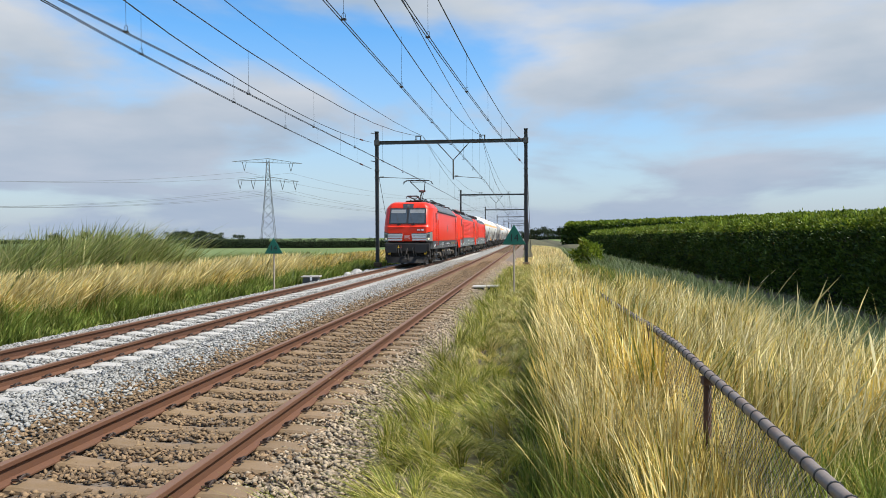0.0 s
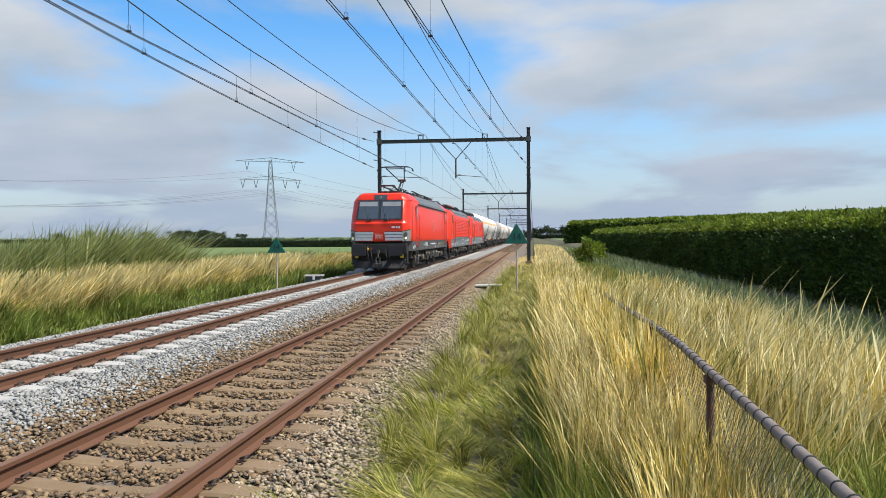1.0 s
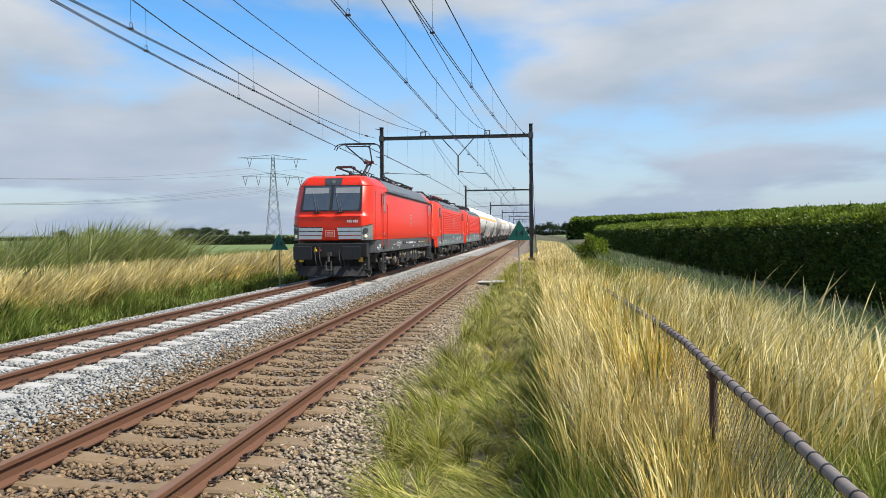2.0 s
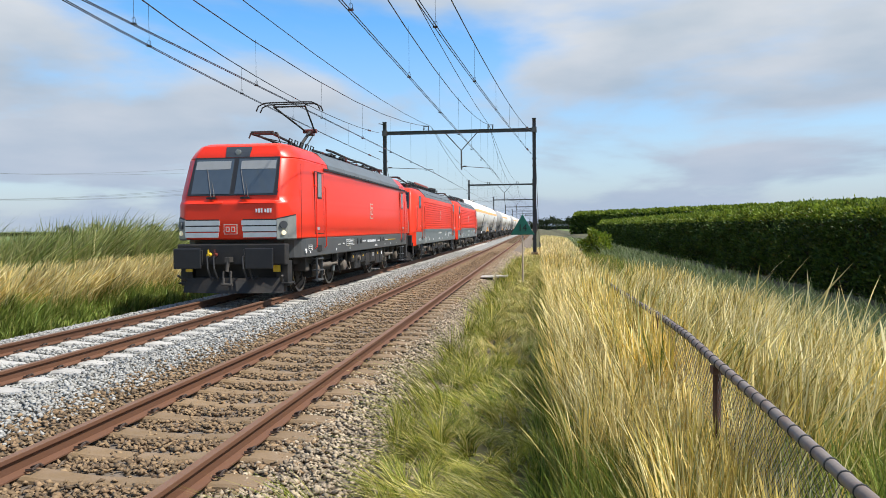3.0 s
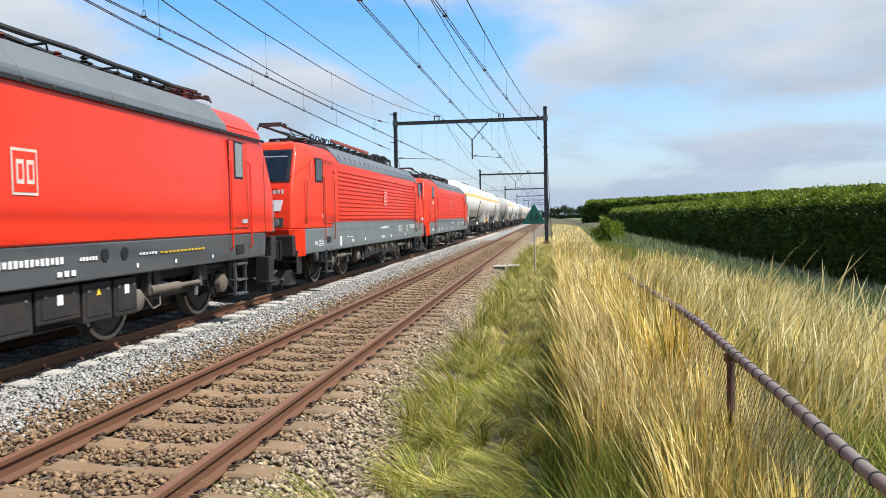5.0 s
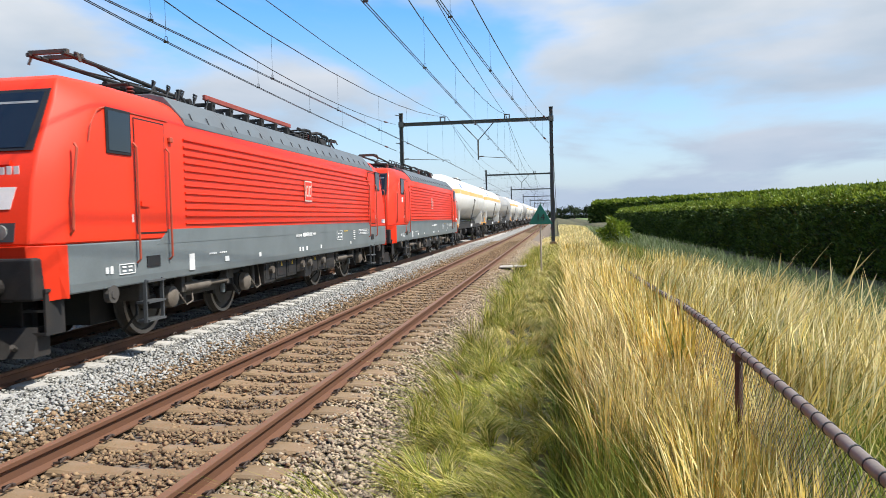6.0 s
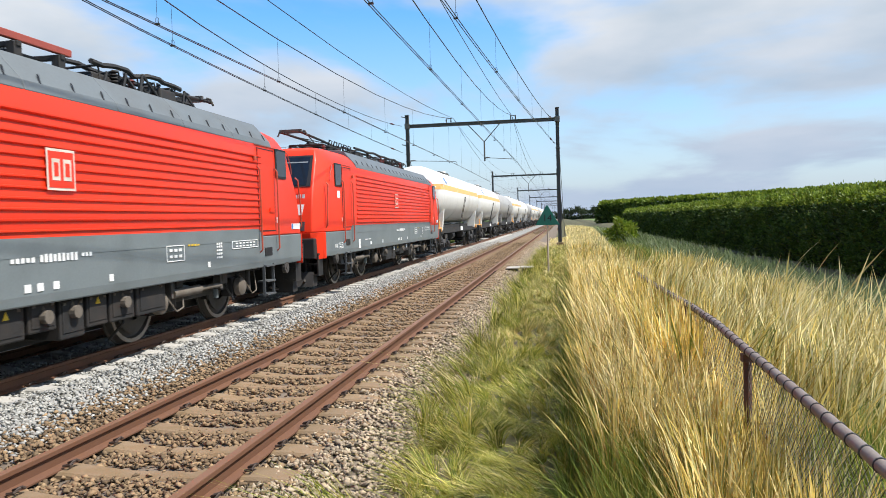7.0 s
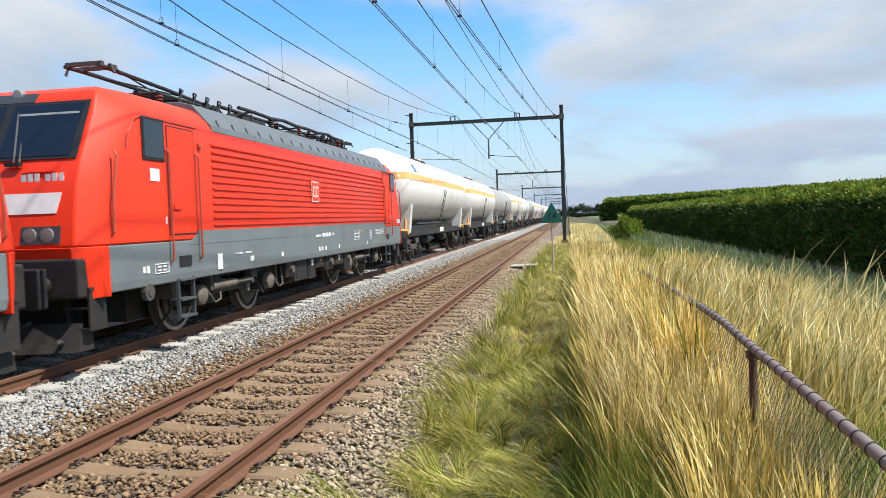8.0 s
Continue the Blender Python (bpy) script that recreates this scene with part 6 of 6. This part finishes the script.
        for j in range(3):
            y = a + 0.3 + j * 0.6
            part("roof_step", Solid().tube([(1.46, y, 3.40), (1.40, y + 0.05, 3.50), (1.38, y + 0.06, 3.52)], 0.011, 5), M["black"], p)
    if bars:
        roof_gear(t, 2.4, 5.0, 3.92, seed)
        # long dull red bars over the middle of the roof, on dark supports
        for x in (-0.55, 0.5):
            part("roof_bar", Solid().box((x, -0.3, 4.20), (0.07, 4.8, 0.10)), M["bar_red"], t, "long dull red roof bar", bevel=0.012)
        for i in range(6):
            y = -2.4 + i * 0.85
            part("bar_support", Solid().box((-0.02, y, 4.10), (1.2, 0.08, 0.07)).box((0.5, y, 3.97), (0.12, 0.14, 0.32)).box((-0.55, y, 3.97), (0.12, 0.14, 0.32)), M["under"], t, bevel=0.01)
    else:
        roof_gear(t, -2.4, 5.0, 3.92, seed)
    for i in range(4):
        part("roof_box", Solid().box((0.1, -1.9 + i * 1.05, 3.93), (0.7, 0.66, 0.24), taper=0.9), M["under"], t, bevel=0.03)
    rc = np.random.default_rng(seed + 40)
    for i in range(26):
        y, x = (float(rc.uniform(2.2, 5.0)) if i < 17 else float(rc.uniform(-4.6, -2.8))), float(rc.uniform(-0.5, 0.75))
        h, g = float(rc.uniform(0.12, 0.30)), float(rc.uniform(0.25, 0.6))
        part("roof_cable", Solid().tube([(x, y, 3.80), (x + 0.03, y + 0.06, 3.84 + h), (x - 0.08, y + g * 0.5, 3.87 + h), (x + 0.05, y + g, 3.80)], 0.024, 6), M["black"], t, "looped black roof cable")
    panto_down(t, -4.6, 4.0, -1, 1.8, 1.9)
    panto_down(t, 4.9, 4.0, 1, 1.7, 1.6)
    part("roof_aerial", Solid().rod((-0.3, 7.4, 3.6), (-0.3, 7.4, 4.05), 0.025, 6), M["skirt"], t)
    sets = bogie(t, -4.25, 2.85) + bogie(t, 4.25, 2.85)
    under_gear(t, -2.1, 2.1, seed + 5)
    marks_older(t)
    return t, sets


def tank_wagon(label, seed, main, band, length=17.6, slim=0.0):
    t = thing("tank_wagon", label, "tank wagon", "tank wagons of the train")
    half = length / 2
    R, zc = 1.46 - slim, 3.02 - slim * 0.5
    L = half - 0.55
    prof = [(-L, 0.001), (-L + 0.04, R * 0.45), (-L + 0.16, R * 0.76), (-L + 0.36, R * 0.93), (-L + 0.62, R), (L - 0.62, R), (L - 0.36, R * 0.93), (L - 0.16, R * 0.76), (L - 0.04, R * 0.45), (L, 0.001)]
    part("tank", Solid().turned(prof, "y", 40, (0, 0, zc)), main, t, "rounded tank barrel", smooth=True)
    if band is not None:
        # a painted band that runs round the barrel
        a0, a1 = math.radians(9), math.radians(20)
        for k in (-1, 1):
            s = Solid()
            ring = []
            for y, r in [(-L + 0.05, R * 0.5 + 0.006), (-L + 0.16, R * 0.76 + 0.006), (-L + 0.36, R * 0.93 + 0.006), (-L + 0.62, R + 0.006), (L - 0.62, R + 0.006), (L - 0.36, R * 0.93 + 0.006), (L - 0.16, R * 0.76 + 0.006)]:
                zz = [zc + R * math.sin(a0), zc + R * math.sin(a1)]
                xx = [math.sqrt(max(r * r - (z - zc) ** 2, 0.01)) for z in zz]
                ring.append([(k * xx[0], y, zz[0]), (k * xx[1], y, zz[1]), (k * (xx[1] - 0.02), y, zz[1]), (k * (xx[0] - 0.02), y, zz[0])])
            part("painted_band", s.loft(ring), band, t, "band of paint along the tank")
    for y in (-L + 0.75, -L * 0.33, L * 0.33, L - 0.75):
        part("weld_ring", Solid().turned([(y - 0.03, R), (y - 0.025, R + 0.008), (y + 0.025, R + 0.008), (y + 0.03, R)], "y", 40, (0, 0, zc)), main, t)
    # frame, saddles, platform and ladder
    for k in (-1, 1):
        part("sole_bar", Solid().box((k * 1.05, 0, 1.16), (0.12, length - 0.3, 0.26)), M["under"], t)
        for y in (-L + 1.3, L - 1.3):
            part("saddle", Solid().loft([[(k * 0.4, y - 0.2, 1.2), (k * 1.2, y - 0.2, 1.2), (k * 1.2, y + 0.2, 1.2), (k * 0.4, y + 0.2, 1.2)], [(k * 0.5, y - 0.16, 1.7), (k * 1.32, y - 0.16, 2.3), (k * 1.32, y + 0.16, 2.3), (k * 0.5, y + 0.16, 1.7)]]), main, t)
        part("info_board", Solid().box((k * 1.12, 1.0, 1.2), (0.02, 1.0, 0.22)), M["white"], t)
    part("centre_sill", Solid().box((0, 0, 1.25), (1.5, length - 2.6, 0.42)).box((0, 0, 0.9), (1.2, 3.2, 0.4)), M["under"], t)
    part("headstock", Solid().box((0, -half + 0.12, 1.1), (2.5, 0.2, 0.36)), M["under"], t)
    part("headstock", Solid().box((0, half - 0.12, 1.1), (2.5, 0.2, 0.36)), M["under"], t)
    for end in (-1, 1):
        buffer_pair(t, end * (half - 0.05), end, 0.22, 0.2, mat="under")
        s = Solid()
        for x in (-0.9, 0.9):
            s.rod((x, end * (half - 0.15), 1.2), (x, end * (half - 0.15), 2.2), 0.022, 6)
        s.rod((-0.9, end * (half - 0.15), 2.2), (0.9, end * (half - 0.15), 2.2), 0.022, 6).rod((-0.9, end * (half - 0.15), 1.7), (0.9, end * (half - 0.15), 1.7), 0.022, 6)
        part("end_rail", s, M["orange"] if end < 0 else M["under"], t, "end platform railing")
        part("valve", Solid().rod((1.0, end * (half - 1.2), 1.25), (1.28, end * (half - 1.2), 1.25), 0.11, 10).rod((1.1, end * (half - 1.5), 1.3), (1.1, end * (half - 1.5), 1.75), 0.05, 8), M["orange"] if seed % 2 else M["grime"], t)
        part("brake_cylinder", Solid().rod((0.9, end * 2.6, 0.85), (0.9, end * 1.7, 0.85), 0.2, 12), M["under"], t)
        part("side_step", Solid().box((1.22, end * (half - 0.9), 0.55), (0.26, 0.4, 0.03)).rod((1.22, end * (half - 0.9) - 0.18, 0.55), (1.22, end * (half - 0.9) - 0.18, 1.3), 0.02, 6).rod((1.22, end * (half - 0.9) + 0.18, 0.55), (1.22, end * (half - 0.9) + 0.18, 1.3), 0.02, 6), M["grime"], t)
    part("catwalk", Solid().box((0, 0, zc + R + 0.05), (0.62, 3.2, 0.05)), M["grime"], t)
    part("manhole", Solid().rod((0, 0.4, zc + R - 0.05), (0, 0.4, zc + R + 0.18), 0.3, 16), main, t)
    s = Solid()
    for x in (-0.2, 0.2):
        s.rod((1.1 if x < 0 else 1.1, 0.3 + x, 1.3), (1.5, 0.3 + x, zc), 0.018, 5).rod((1.5, 0.3 + x, zc), (0.4, 0.3 + x, zc + R + 0.06), 0.018, 5)
    for i in range(7):
        z = 1.5 + i * 0.22
        s.rod((1.16 + 0.05 * i, 0.1, z), (1.16 + 0.05 * i, 0.5, z), 0.012, 5)
    part("ladder", s, M["grime"], t)
    part("blue_panel", Solid().box((R * 0.862, -L + 2.2, zc + R * 0.512), (0.012, 0.42, 0.34), Euler((0, radians(-31), 0)).to_matrix()), M["blue"], t, "faded blue lettering panel") if band is not None else None
    sets = bogie(t, -half + 2.9, 1.8, 0.46, False) + bogie(t, half - 2.9, 1.8, 0.46, False)
    return t, sets


# each vehicle: its thing, its wheelsets, its middle behind the train's mark, its wheel radius
TRAIN = []


def assemble():
    t, s = locomotive_modern()
    TRAIN.append((t, s, -0.40, 0.59))
    t, s = locomotive_older("worn red electric locomotive with ribbed flanks and red roof bars", 21, True, 0.35, False)
    TRAIN.append((t, s, 17.95, 0.59))
    t, s = locomotive_older("worn red ribbed electric locomotive with a white notice by the cab", 27, False, -0.50, True)
    TRAIN.append((t, s, 36.64, 0.59))
    u = 46.0
    kinds = {}
    for i in range(13):
        key = ("white", "white", "grey", "white", "plain", "grey")[i % 6]
        if key not in kinds:
            kinds[key] = {"white": lambda: tank_wagon("long white gas tank wagon with an orange band", 31, M["tank"], M["orange"]),
                          "grey": lambda: tank_wagon("dull grey tank wagon behind the white ones", 32, M["tank_grey"], None, slim=0.05),
                          "plain": lambda: tank_wagon("plain white tank wagon without a band", 34, M["tank"], None)}[key]()
            t, s = kinds[key]
        else:
            t = copy_thing(kinds[key][0], pose(FAR_X, 90, 0))
            s = [o for o in t.children if o.name.startswith("wheelset")]
        TRAIN.append((t, s, u + 9.1, 0.46))
        u += 18.4


assemble()

# ---- what moves ----
START, SPEED = 53.155, 9.07         # the train's mark at the start, metres; metres a second towards the camera


def motions():
    for t, sets, u, r in TRAIN:
        walk(t, [(k * 0.5, pose(FAR_X, START + u - SPEED * k * 0.5, 0)) for k in range(-1, 18)])
        for w in sets:
            y = w.location.y
            step = 2 / FPS
            walk(w, [(k * step, pose(0, y, r, math.degrees(SPEED * k * step / r))) for k in range(-1, 122)])


motions()
